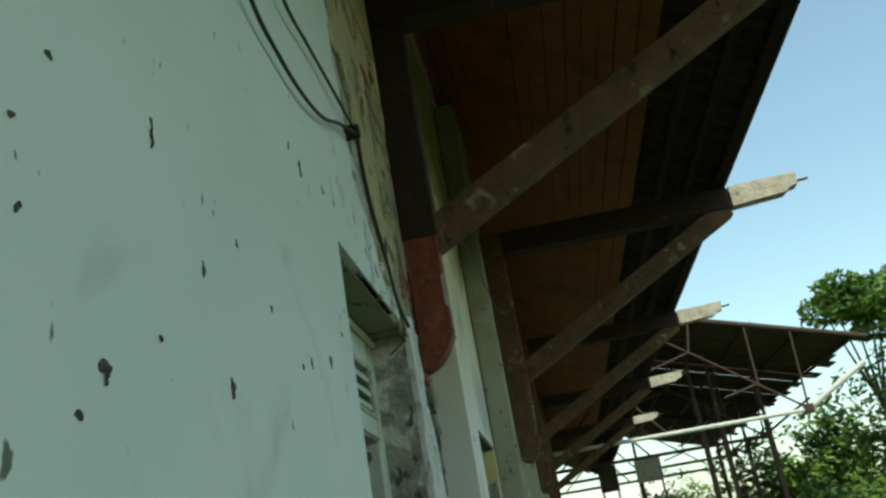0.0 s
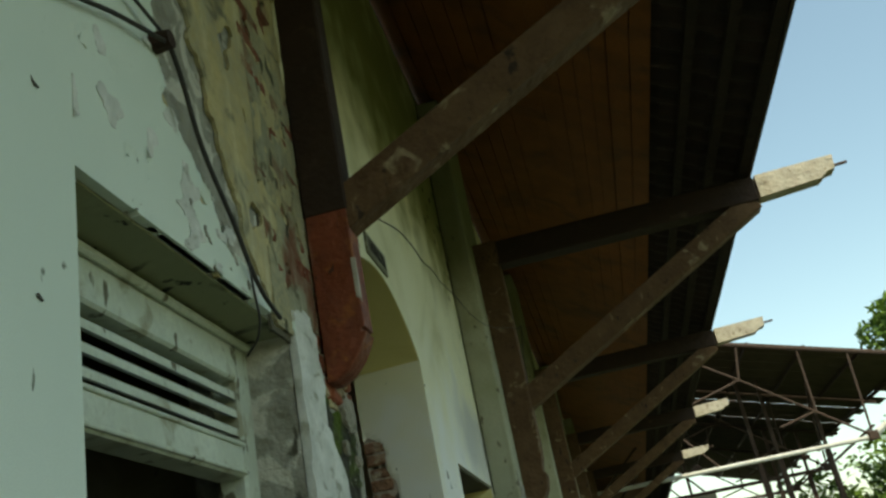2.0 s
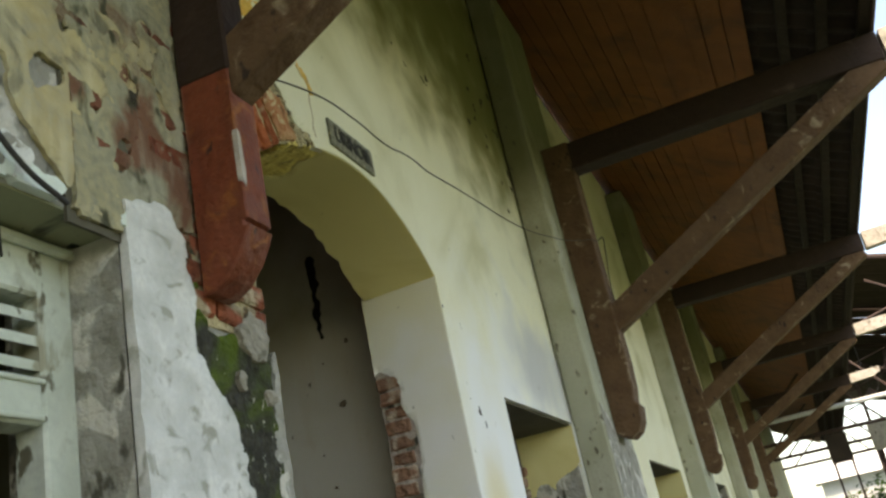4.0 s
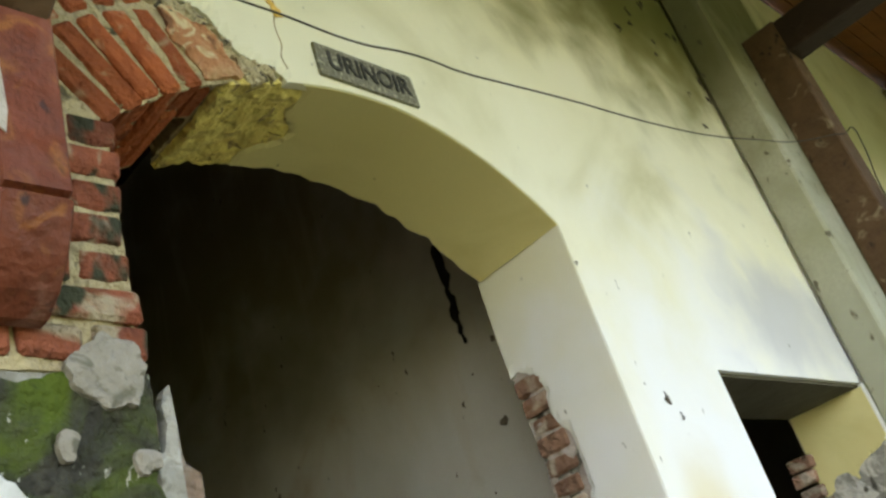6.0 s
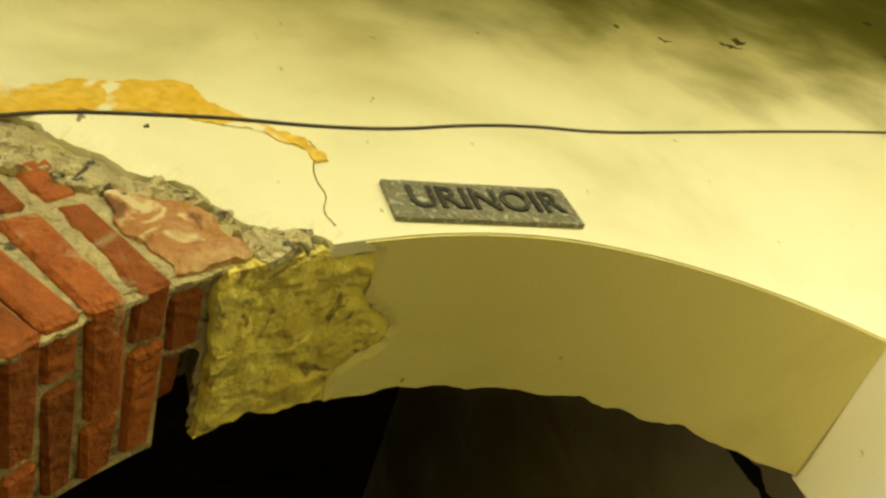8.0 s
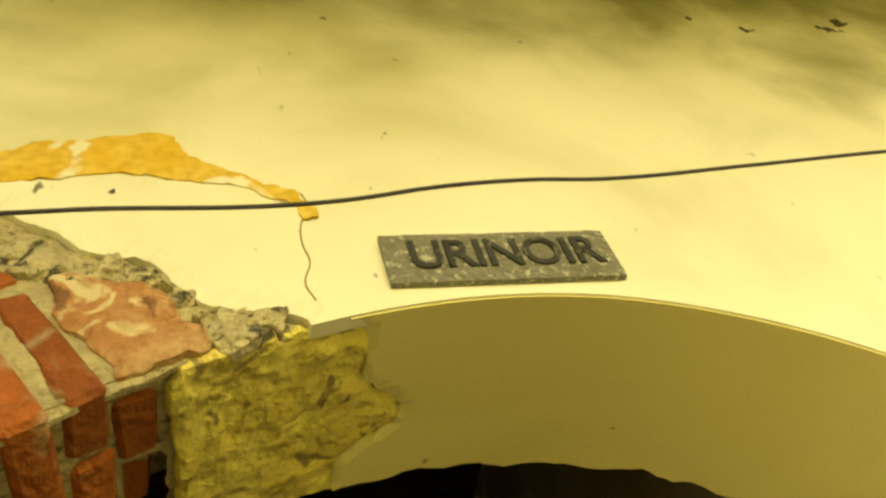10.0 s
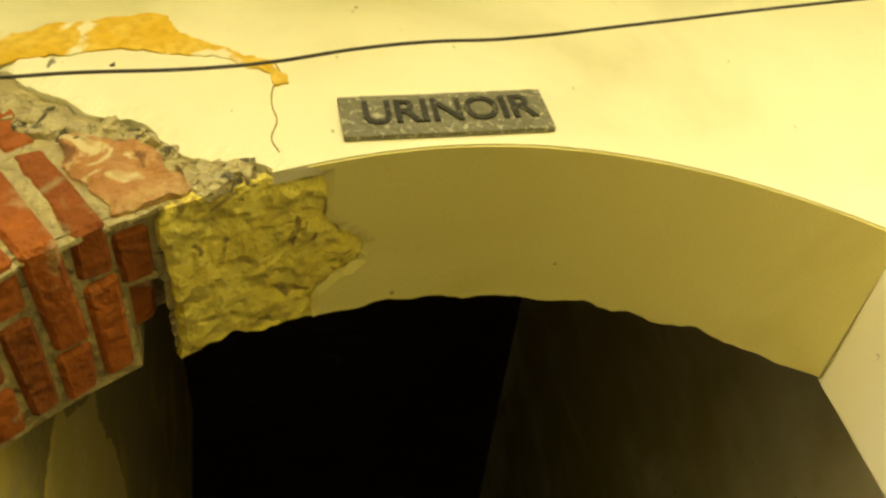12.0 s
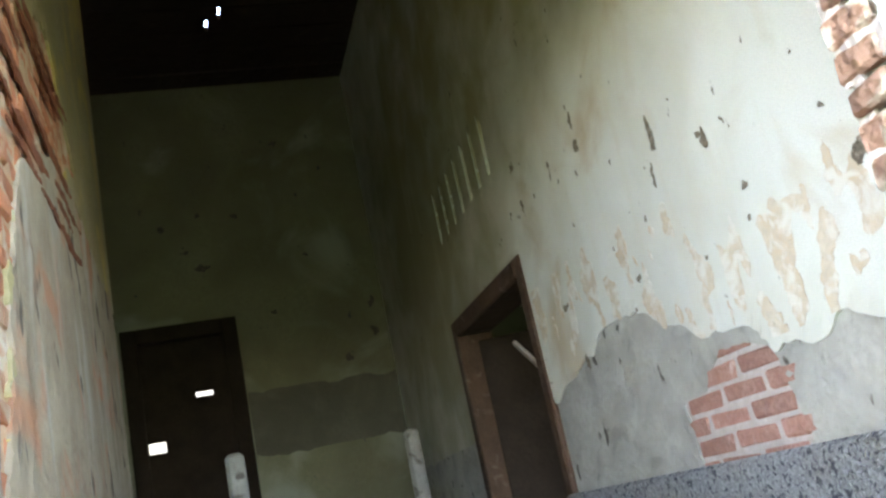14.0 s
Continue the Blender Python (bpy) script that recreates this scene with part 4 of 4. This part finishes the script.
part("window_frame", boxes([((wx - 0.09, wy0, wz0), (wx, wy0 + 0.1, wz1)), ((wx - 0.09, wy1 - 0.10, wz0), (wx, wy1, wz1)), ((wx - 0.09, wy0 + 0.1, 2.09), (wx, wy1 - 0.10, wz1)),
                            ((wx - 0.09, wy0 + 0.1, 1.80), (wx, wy1 - 0.10, 1.905)), ((wx - 0.09, wy0 + 0.1, wz0), (wx, wy1 - 0.1, wz0 + 0.1))], 0.008), FRAME, win)
for k in range(3):
    z = 1.922 + k * 0.056
    bm = bmesh.new()
    prism(bm, [(wx - 0.042, z + 0.012), (wx - 0.040, z + 0.028), (wx - 0.010, z + 0.022), (wx - 0.008, z - 0.002)], 1, wy0 + 0.1, wy1 - 0.1)
    part("slat", bm, FRAME, win)
for z in (1.893, 1.812):
    part("bead", boxes([((wx - 0.002, wy0 + 0.1, z - 0.006), (wx + 0.009, wy1 - 0.10, z + 0.006))], 0.003), FRAME, win)
part("head_moulding", boxes([((wx - 0.002, wy0 + 0.002, 2.195), (wx + 0.022, wy1 - 0.002, wz1 - 0.012))], 0.008), FRAME, win)
part("window_reveal", boxes([((-TH + 0.02, wy1 - 0.001, wz0), (-0.03, wy1 + 0.012, wz1)), ((-TH + 0.02, wy0 - 0.012, wz0), (-0.03, wy0 + 0.001, wz1))]), RENDER, win)
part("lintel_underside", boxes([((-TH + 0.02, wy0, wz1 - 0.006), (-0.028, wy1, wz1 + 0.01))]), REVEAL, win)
for nm, wv in (("window_2", WIN2), ("window_3", WIN3)):
    o = structure(new(nm), "empty window opening with yellowed reveal and broken brick edge")
    part("reveal", boxes([((-TH + 0.01, wv[1] - 0.012, wv[2]), (-0.02, wv[1] + 0.01, wv[3]))]), RENDER, o)
    sheet("reveal_paint", (lambda u, v, y=wv[1]: (u, y - 0.016, v)), jn, steps(-TH + 0.012, -0.004, 0.014), steps(wv[2], wv[3] - 0.014, 0.016), (lambda u, v, z=wv[3]: ragged(u, v, 0.09, 7, 3)[1] > z - 0.27 + 0.25 * u), 0.006, CREAM, o)
    part("lintel_underside", boxes([((-TH + 0.01, wv[0], wv[3] - 0.012), (-0.02, wv[1], wv[3] + 0.01))]), DARKRENDER, o)
    row_of_bricks(o, rj, [((-TH - 0.02, wv[1] - 0.05 + rnd.uniform(-0.02, 0.02), wv[3] - 0.22 - c * 0.0665), None) for c in range(15)])


# ---- timber brackets under the eaves ----
def bracket(y, x0, zb, label, dp=0.19, w=0.10, zs=(2.80, 3.93), swept=False):
    b = tagged(new("eaves_bracket"), label, "bracket", "timber brackets under the eaves")
    b.location = (x0, y, 0)
    bm = bmesh.new()
    prof = [(f * dp, zb + h) for f, h in ((0.0, 0.05), (0.16, 0.02), (0.47, 0.0), (0.74, 0.03), (0.92, 0.09), (1.0, 0.19), (0.88, 0.21), (0.88, 0.25), (0.95, 0.31), (1.0, 0.48))] + [(dp, 4.12), (0, 4.12)]
    if swept:
        prof = [(0.0, zb), (0.028, zb), (0.075, zb + 0.026), (0.116, zb + 0.07), (0.144, zb + 0.118), (dp + 0.001, zb + 0.150), (dp - 0.014, zb + 0.153), (dp - 0.014, zb + 0.164), (dp, zb + 0.169), (dp, 4.12), (0, 4.12)]
    prism(bm, prof, 1, -w, w)
    bmesh.ops.bevel(bm, geom=[e for e in bm.edges if abs(e.verts[0].co.y - e.verts[1].co.y) < 0.01], offset=0.004 if swept else 0.008, segments=1, affect="EDGES")
    red = swept
    part("post", bm, WOOD_RED if red else WOOD_WORN, b)
    if red:
        part("upper_post", boxes([((-0.006, -w - 0.004, 2.74), (dp + 0.006, w + 0.004, 4.12))], 0.008), WOOD_DARK, b)
        bm = bmesh.new()
        prism(bm, [(-w - 0.002, 2.40), (-w + 0.012, 2.385), (-w + 0.017, 2.43), (-w + 0.013, 2.50), (-w + 0.010, 2.545), (-w - 0.001, 2.55), (-w - 0.003, 2.47)], 0, dp - 0.012, dp + 0.004)
        part("paint_chip", bm, WOOD_GREY, b, "pale bare patch in the red paint")
    bm = boxes([((0, -0.085, 3.91), (3.09 - x0 - 0.62, 0.085, 4.115))], 0.008)
    part("beam", bm, WOOD_DARK, b)
    bm = bmesh.new()
    e = 3.09 - x0
    prism(bm, [(e - 0.60, 3.93), (e - 0.12, 3.965), (e - 0.06, 4.01), (e, 4.02), (e + 0.01, 4.135), (e - 0.60, 4.12)], 1, -0.075, 0.075)
    part("beam_end", bm, WOOD_GREY, b, "sun-bleached beam end past the eaves")
    bm = bmesh.new()
    rod(bm, (e - 0.05, 0.02, 4.07), (e + 0.13, 0.03, 4.085), 0.013)
    part("tie_rod", bm, STEEL, b)
    s = 0.08
    p, q = Vector((dp - 0.06, zs[0] - 0.022)), Vector((2.44 - x0, zs[1]))
    dv = (q - p).normalized()
    nv = Vector((-dv.y, dv.x)) * s
    bm = bmesh.new()
    prism(bm, [tuple(p - nv), tuple(q - nv), tuple(q + nv), tuple(p + nv)], 1, 0.004 - min(w, 0.079), min(w, 0.079) - 0.004)
    bmesh.ops.bevel(bm, geom=list(bm.edges), offset=0.007, segments=1, affect="EDGES")
    part("strut", bm, WOOD_WORN, b)
    return b


bracket(-0.862, 0.0, 2.125, "red painted timber bracket with chipped curved foot", 0.157, 0.057, (2.748, 3.988), True)
for y in PIL:
    bracket(y, 0.19, 2.03, "brown weathered timber bracket on a plastered pilaster")
bracket(-5.1, 0.012, 2.09, "brown weathered timber bracket on the plastered wall")

# ---- small things on the facade ----
sign = tagged(new("sign"), "weathered grey enamel sign lettered URINOIR above the arch", "sign")
sign.location = (0.001, 0.0, 2.95)
bm = bmesh.new()
ol = [(0.0, 0.112)] + [(x, 0.112 + 0.003 * noise.noise(Vector((x * 60, 1, 0)))) for x in steps(0.02, 0.34, 0.02)] + [(0.362, 0.110), (0.364, 0.0), (0.0, 0.002)]
prism(bm, ol, 0, 0.0, 0.010)
part("plate", bm, SIGN, sign)
fc = bpy.data.curves.new("letters", "FONT")
fc.body, fc.size, fc.extrude, fc.align_x, fc.align_y, fc.space_character = "URINOIR", 0.088, 0.0015, "CENTER", "CENTER", 0.98
fc.offset = 0.0014
tmp = bpy.data.objects.new("tmp", fc)
scene.collection.objects.link(tmp)
me = bpy.data.meshes.new_from_object(tmp.evaluated_get(bpy.context.evaluated_depsgraph_get()))
bpy.data.objects.remove(tmp)
wide_x = max(v.co.x for v in me.vertices) - min(v.co.x for v in me.vertices)
me.transform(Matrix.Diagonal((0.305 / wide_x, 1.0, 1.0, 1.0)))
txt = link("lettering", me, LETTER, sign)
txt.matrix_basis = Matrix.Translation((0.0125, 0.188, 0.058)) @ Euler((radians(90), 0, radians(90))).to_matrix().to_4x4()

w1 = tagged(new("cable"), "thin black cable strung along the facade over the arch", "cable")
cable("run", [(0.162, -0.86, 2.77), (0.26, -0.6, 2.765), (0.28, -0.4, 2.765), (0.28, -0.2, 2.767), (0.28, -0.12, 2.775), (0.28, 0.0, 2.80), (0.28, 0.1, 2.811), (0.28, 0.2, 2.812), (0.28, 0.4, 2.838), (0.28, 0.6, 2.867), (0.28, 0.8, 2.893), (0.28, 1.0, 2.915),
              (0.28, 1.3, 2.955), (0.28, 1.7, 3.025), (0.285, 2.2, 3.14), (0.29, 2.75, 3.28), (0.37, 3.09, 3.36)], 0.0027, WIRE, w1)
cable("run", [(0.37, 3.09, 3.36), (0.40, 3.12, 3.35), (0.43, 3.2, 3.39), (0.41, 3.32, 3.33), (0.385, 3.30, 3.1), (0.385, 3.305, 2.8)], 0.0035, WIRE, w1)
w2 = tagged(new("cable"), "black cables drooping down the wall to the window", "cable")
cable("run", [(0.03, -3.75, 3.3), (0.03, -3.45, 2.8), (0.025, -3.17, 2.58), (0.022, -2.95, 2.55), (0.022, -2.71, 2.556), (0.022, -2.50, 2.60), (0.024, -2.25, 2.70), (0.04, -2.04, 2.76)], 0.006, WIRE, w2)
cable("run", [(0.03, -3.4, 3.2), (0.03, -3.1, 2.9), (0.025, -2.83, 2.79), (0.022, -2.60, 2.80), (0.022, -2.33, 2.81), (0.03, -2.04, 2.79)], 0.0055, WIRE, w2)
cable("run", [(0.04, -2.04, 2.77), (0.025, -1.94, 2.71), (0.022, -1.86, 2.58), (0.022, -1.68, 2.41), (0.022, -1.52, 2.26), (0.03, -1.41, 2.206)], 0.007, WIRE, w2)
cable("run", [(0.022, -1.60, 2.32), (0.028, -1.60, 2.24), (0.03, -1.595, 2.12), (-0.04, -1.52, 2.08)], 0.0035, WIRE, w2)
bm = bmesh.new()
rod(bm, (0.0, -2.04, 2.77), (0.05, -2.04, 2.77), 0.03, 0.025, 10)
tagged(part("cable_clip", bm, WOOD_DARK), "dark knob insulator holding cables to the wall", "insulator")


def chips(parent, spots, place, normal, seed, material=None):
    """Small dark spots where paint has flaked: (u, v, width, height)."""
    for k, (u, v, w, h) in enumerate(spots):
        q = seed + k * 3.7
        sheet("flaked_spot", place, normal, steps(u - w, u + w, w / 5), steps(v - h, v + h, h / 5), (lambda a, b, u=u, v=v, w=w, h=h, q=q: math.hypot((a - u) / w, (b - v) / h) < 0.62 + 0.75 * noise.noise(Vector(((a - u) / w * 1.6 + q, (b - v) / h * 1.6, q)))), 0.002, material or DARKCHIP, parent)


chips(facade, [(-3.72, 1.96, 0.012, 0.035), (-2.79, 2.31, 0.014, 0.022), (-3.9, 1.566, 0.016, 0.02), (-3.45, 1.616, 0.016, 0.028), (-3.965, 1.5, 0.01, 0.01), (-4.08, 1.71, 0.006, 0.02), (-4.09, 1.814, 0.008, 0.01), (-3.545, 1.80, 0.008, 0.022), (-3.36, 1.906, 0.008, 0.014),
               (-3.73, 1.641, 0.012, 0.006), (-3.18, 1.83, 0.008, 0.01), (-4.01, 1.94, 0.01, 0.012), (-2.548, 2.343, 0.01, 0.014), (-2.544, 1.92, 0.012, 0.016), (-2.709, 1.81, 0.014, 0.02), (-2.906, 1.772, 0.01, 0.016), (-2.88, 2.333, 0.006, 0.012), (-2.98, 1.745, 0.008, 0.014)], (lambda u, v: (0.0022, u, v)), N, 1.0)
chips(facade, [(1.337, 3.899, 0.035, 0.025), (1.39, 3.94, 0.04, 0.025), (2.247, 4.296, 0.03, 0.02), (2.277, 4.166, 0.03, 0.035), (2.514, 4.336, 0.035, 0.03), (2.722, 4.468, 0.04, 0.05), (2.074, 3.979, 0.045, 0.03), (2.418, 4.019, 0.03, 0.035), (2.377, 3.922, 0.03, 0.03), (2.73, 4.167, 0.03, 0.03),
               (2.77, 3.876, 0.03, 0.05), (2.76, 3.75, 0.035, 0.05), (2.525, 3.721, 0.02, 0.035), (2.521, 3.517, 0.04, 0.02), (1.074, 3.873, 0.025, 0.02), (2.444, 4.646, 0.04, 0.035), (2.476, 4.30, 0.03, 0.03), (2.243, 4.073, 0.03, 0.02), (2.652, 4.157, 0.025, 0.02), (0.943, 3.928, 0.012, 0.012),
               (1.08, 2.05, 0.02, 0.03), (1.12, 1.99, 0.012, 0.018), (-0.38, 3.2, 0.006, 0.006), (0.88, 2.5, 0.012, 0.008)], (lambda u, v: (0.0022, u, v)), N, 90.0)
inn = lambda u, v: (u, YW - 0.0025, v)
chips(wall_r, [(-2.11, 2.51, 0.03, 0.06), (-2.11, 2.40, 0.025, 0.04), (-1.583, 2.19, 0.02, 0.07), (-1.63, 2.08, 0.015, 0.05), (-1.31, 2.06, 0.03, 0.04), (-1.19, 1.855, 0.02, 0.04), (-0.82, 1.91, 0.016, 0.014), (-0.75, 1.76, 0.05, 0.03), (-2.77, 2.40, 0.03, 0.04), (-2.58, 1.89, 0.04, 0.03),
               (-2.49, 1.64, 0.03, 0.05), (-1.466, 1.74, 0.02, 0.012), (-1.9, 1.81, 0.02, 0.03), (-0.86, 2.07, 0.01, 0.01), (-1.21, 1.77, 0.012, 0.014), (-2.79, 2.6, 0.02, 0.03), (-0.88, 2.43, 0.014, 0.02), (-0.72, 2.29, 0.03, 0.025)], inn, jn, 200.0, BROWNCHIP)
DRIP = [(-0.81, 3.09), (-0.74, 3.07), (-0.75, 2.95), (-0.758, 2.88), (-0.758, 2.74), (-0.765, 2.63), (-0.785, 2.64), (-0.79, 2.74), (-0.80, 2.80), (-0.785, 2.90), (-0.795, 2.98)]
sheet("soot_crack", inn, jn, steps(-0.95, -0.65, 0.012), steps(2.56, 3.12, 0.014), lambda u, v: inside(ragged(u, v, 0.025, 20, 3), DRIP), 0.002, SOOT, wall_r, "black broken gap behind the arch")
crack = cable("crack", [(0.0006, -0.100, 3.19), (0.0006, -0.092, 3.15), (0.0006, -0.108, 3.11), (0.0006, -0.112, 3.06), (0.0006, -0.106, 3.02), (0.0006, -0.118, 2.97), (0.0006, -0.108, 2.935)], 0.0013, SCRATCH, facade)
chips(bpy.data.objects["wall_back"], [(-0.13, 3.79, 0.04, 0.04), (-0.14, 3.35, 0.06, 0.05), (-0.42, 3.7, 0.05, 0.04), (0.15, 3.75, 0.05, 0.04), (1.10, 2.91, 0.04, 0.05), (1.09, 2.67, 0.03, 0.06), (0.86, 2.5, 0.05, 0.05), (0.54, 4.33, 0.04, 0.04), (0.65, 3.36, 0.03, 0.03), (0.35, 2.93, 0.04, 0.02), (-0.25, 3.5, 0.04, 0.04)], (lambda u, v: (-6.0975, u, v)), N, 400.0)
# grey patch where the pilaster's plaster has gone
sheet("grey_patch", (lambda u, v: (0.1935, u, v)), N, steps(2.81, 3.59, 0.025), steps(0.6, 2.6, 0.025), lambda u, v: ragged(u, v, 0.12, 4, 3)[1] < 2.22 - 0.25 * (u - 2.8), 0.003, RENDER, facade, "grey bare render on the pilaster", rough=0.002)
sheet("grey_patch", (lambda u, v: (0.0025, u, v)), N, steps(1.02, 1.48, 0.02), steps(0.6, 2.1, 0.02), lambda u, v: ragged(u, v, 0.1, 5, 2)[1] < 1.62, 0.003, CREAM, facade)

# posts standing in the back of the passage
for x, y, h, s in ((-4.0, -0.15, 1.70, "short weathered white post at the back of the passage"), (-5.0, 0.98, 1.76, "leaning white post against the passage corner")):
    bm = bmesh.new()
    rod(bm, (x, y, 0), (x, y, h - 0.02), 0.055, 0.05, 10)
    rod(bm, (x, y, h - 0.02), (x, y, h), 0.05, 0.03, 10)
    tagged(part("post", bm, POSTW), s, "post")

# ---- outside: platform canopy, trees, far wall ----
can = tagged(new("platform_canopy"), "rusty steel platform canopy with corrugated sheets and gaps", "canopy")
cz = lambda x: 6.85 - 0.30 * (x - 4.1)
rndc = random.Random(8)
for k in range(30):
    y0 = 20.2 + k * 0.95
    x0, x1 = -1.5 + rndc.uniform(-0.3, 0.3), 9.2 + rndc.uniform(-0.4, 0.2)
    lap = 0.93 if rndc.random() < 0.8 else 0.82
    verts, faces = [], []
    for i in range(11):
        y, z = y0 + lap * i / 10, 0.03 * (i % 2)
        verts += [(x0, y, cz(x0) + z), (x1, y, cz(x1) + z), (x0, y, cz(x0) + z + 0.01), (x1, y, cz(x1) + z + 0.01)]
        if i:
            a, b = 4 * (i - 1), 4 * i
            faces += [(a, b, b + 1, a + 1), (a + 2, a + 3, b + 3, b + 2), (a, a + 2, b + 2, b), (a + 1, b + 1, b + 3, a + 3)]
    me = bpy.data.meshes.new("roof_sheet")
    me.from_pydata(verts, [], faces)
    link("roof_sheet", me, SHEET, can)
for y in (20.0, 26.0, 32.0, 38.0):
    front_row = y < 21
    for nm, p, q, r, m in (("lower_chord", (-2.5, y, 3.74), (7.05, y, 3.68), 0.055, PIPEW if front_row else STEEL), ("top_chord", (-1.4, y, cz(-1.4) - 0.12), (9.0, y, cz(9.0) - 0.12), 0.06, STEEL)):
        bm = bmesh.new()
        rod(bm, p, q, r)
        part(nm, bm, m, can)
    for p, q in (((4.44, 5.7), (7.05, 3.72)), ((4.44, 5.7), (4.62, cz(4.62) - 0.1)), ((4.44, 5.7), (3.1, 5.35)), ((7.05, 3.72), (7.13, cz(7.13) - 0.1)), ((4.44, 5.7), (3.6, 6.3)), ((5.98, 4.56), (5.05, 4.35)), ((5.98, 4.5), (6.0, cz(6.0) - 0.1)), ((0.5, 3.74), (2.2, 5.2)), ((2.2, 5.2), (3.4, 3.72))):
        bm = bmesh.new()
        rod(bm, (p[0], y, p[1]), (q[0], y, q[1]), 0.03)
        part("brace", bm, STEEL, can)
    bm = bmesh.new()
    rod(bm, (7.05, y, 3.7), (8.74, y, 4.62), 0.075 if front_row else 0.04)
    part("end_brace", bm, PIPEW if front_row else STEEL, can)
    bm = bmesh.new()
    box(bm, (6.93, y - 0.1, 3.60), (7.17, y + 0.1, 3.82), 0.02)
    part("gusset", bm, STEEL, can)
for x, y in ((4.89, 24.0), (5.47, 24.0), (6.79, 24.0), (6.5, 32.0), (3.4, 32.0), (7.6, 32.0)):
    bm = bmesh.new()
    box(bm, (x - 0.075, y - 0.075, -0.2), (x + 0.075, y + 0.075, 4.02), 0.01)
    box(bm, (x - 0.05, y - 0.05, 4.02), (x + 0.05, y + 0.05, cz(x) - 0.1))
    part("column", bm, STEEL, can)
for k in range(7):
    bm = bmesh.new()
    x = 1.0 + k * 1.3
    box(bm, (x - 0.03, 20, cz(x) - 0.10), (x + 0.03, 48, cz(x) - 0.02))
    part("purlin", bm, STEEL, can)


def foliage(centre, radii, count, size, material, seed):
    r = random.Random(seed)
    verts, faces = [], []
    lumps = [(Vector((r.gauss(0, 0.45), r.gauss(0, 0.45), r.gauss(0, 0.45))), r.uniform(0.3, 0.6)) for _ in range(16)]
    for _ in range(count):
        c, s = r.choice(lumps)
        d = Vector((r.gauss(0, 1), r.gauss(0, 1), r.gauss(0, 1))).normalized() * s * r.uniform(0.75, 1.1)
        p = Vector([(c[i] + d[i]) * radii[i] + centre[i] for i in range(3)])
        u = Vector((r.gauss(0, 1), r.gauss(0, 1), r.gauss(0, 0.6))).normalized()
        v = u.cross(Vector((r.gauss(0, 1), r.gauss(0, 1), r.gauss(0, 1)))).normalized()
        a, b = u * size * r.uniform(0.7, 1.4), v * size * 0.4
        k = len(verts)
        verts += [p - a, p + b, p + a, p - b]
        faces.append((k, k + 1, k + 2, k + 3))
    me = bpy.data.meshes.new("crown")
    me.from_pydata([tuple(v) for v in verts], [], faces)
    return me


def tree(x, y, h, radii, label, seed, size=0.17, count=3800, material=LEAF):
    t = tagged(new("tree"), label, "tree")
    bm = bmesh.new()
    rod(bm, (x, y, -0.2), (x + 0.1, y, h * 0.55), 0.16, 0.11)
    for k in range(5):
        a = k * 1.26
        rod(bm, (x + 0.1, y, h * 0.5), (x + radii[0] * 0.6 * math.cos(a), y + radii[1] * 0.6 * math.sin(a), h), 0.07, 0.02, 6)
    part("trunk", bm, BARK, t)
    link("crown", foliage((x, y, h), radii, count, size, material, seed), material, t)


tree(12.5, 31, 8.45, (1.8, 1.8, 1.2), "round leafy green tree above the canopy roof", 1, 0.17, 5200)
tree(15.4, 28, 5.6, (1.3, 1.3, 1.0), "yellow-green leafy treetop beside the canopy", 2, 0.17, 1600, LEAF_Y)
for k, (x, y, z, rx, rz) in enumerate(((8.8, 34, 3.2, 2.6, 2.2), (11.6, 32, 3.6, 2.6, 2.6), (14.4, 30, 4.4, 2.4, 3.2), (5.8, 50, 3.0, 3.4, 2.6), (17, 33, 4.6, 3.2, 3.6), (12.6, 26, 1.6, 1.7, 1.6), (9.8, 28, 1.2, 1.6, 1.3))):
    me = foliage((x, y, z * 0.6), (rx, 1.8, rz), 3600, 0.17, LEAF, 20 + k)
    b = link("bush", me, LEAF)
    tagged(b, "dense green shrubs growing behind the platform", "shrub", kind="stuff")
h = tagged(new("shed"), "low white shed beyond the platform", "shed")
part("wall", boxes([((1.2, 54, -0.2), (7.0, 57, 3.6))]), HOUSEWALL, h)
bm = bmesh.new()
prism(bm, [(53.6, 3.5), (55.5, 4.6), (57.4, 3.5)], 0, 0.9, 7.3)
part("roof", bm, PIPEW, h)

# pendant lamp and notice boards under the canopy
lamp = tagged(new("pendant_lamp"), "dark cone-shaped pendant lamp hanging under the canopy", "lamp")
bm = bmesh.new()
rod(bm, (3.18, 24, 4.22), (3.18, 24, 4.36), 0.17, 0.03, 14)
part("shade", bm, STEEL, lamp)
bm = bmesh.new()
rod(bm, (3.18, 24, 4.36), (3.18, 24, cz(3.18)), 0.012)
part("cord", bm, WIRE, lamp)
for xa, xb, za, zb, m, words in ((1.78, 2.45, 3.04, 3.95, SHEET, "dark weathered notice board on two steel posts"), (3.13, 4.07, 3.15, 3.98, UNDERCOAT, "grey weathered notice board on two steel posts")):
    board = tagged(new("notice_board"), words, "board")
    part("panel", boxes([((xa, 30.0, za), (xb, 30.05, zb))], 0.01), m, board)
    for x in (xa + 0.06, xb - 0.06):
        bm = bmesh.new()
        rod(bm, (x, 30.085, -0.12), (x, 30.085, zb - 0.05), 0.035)
        part("post", bm, STEEL, board)
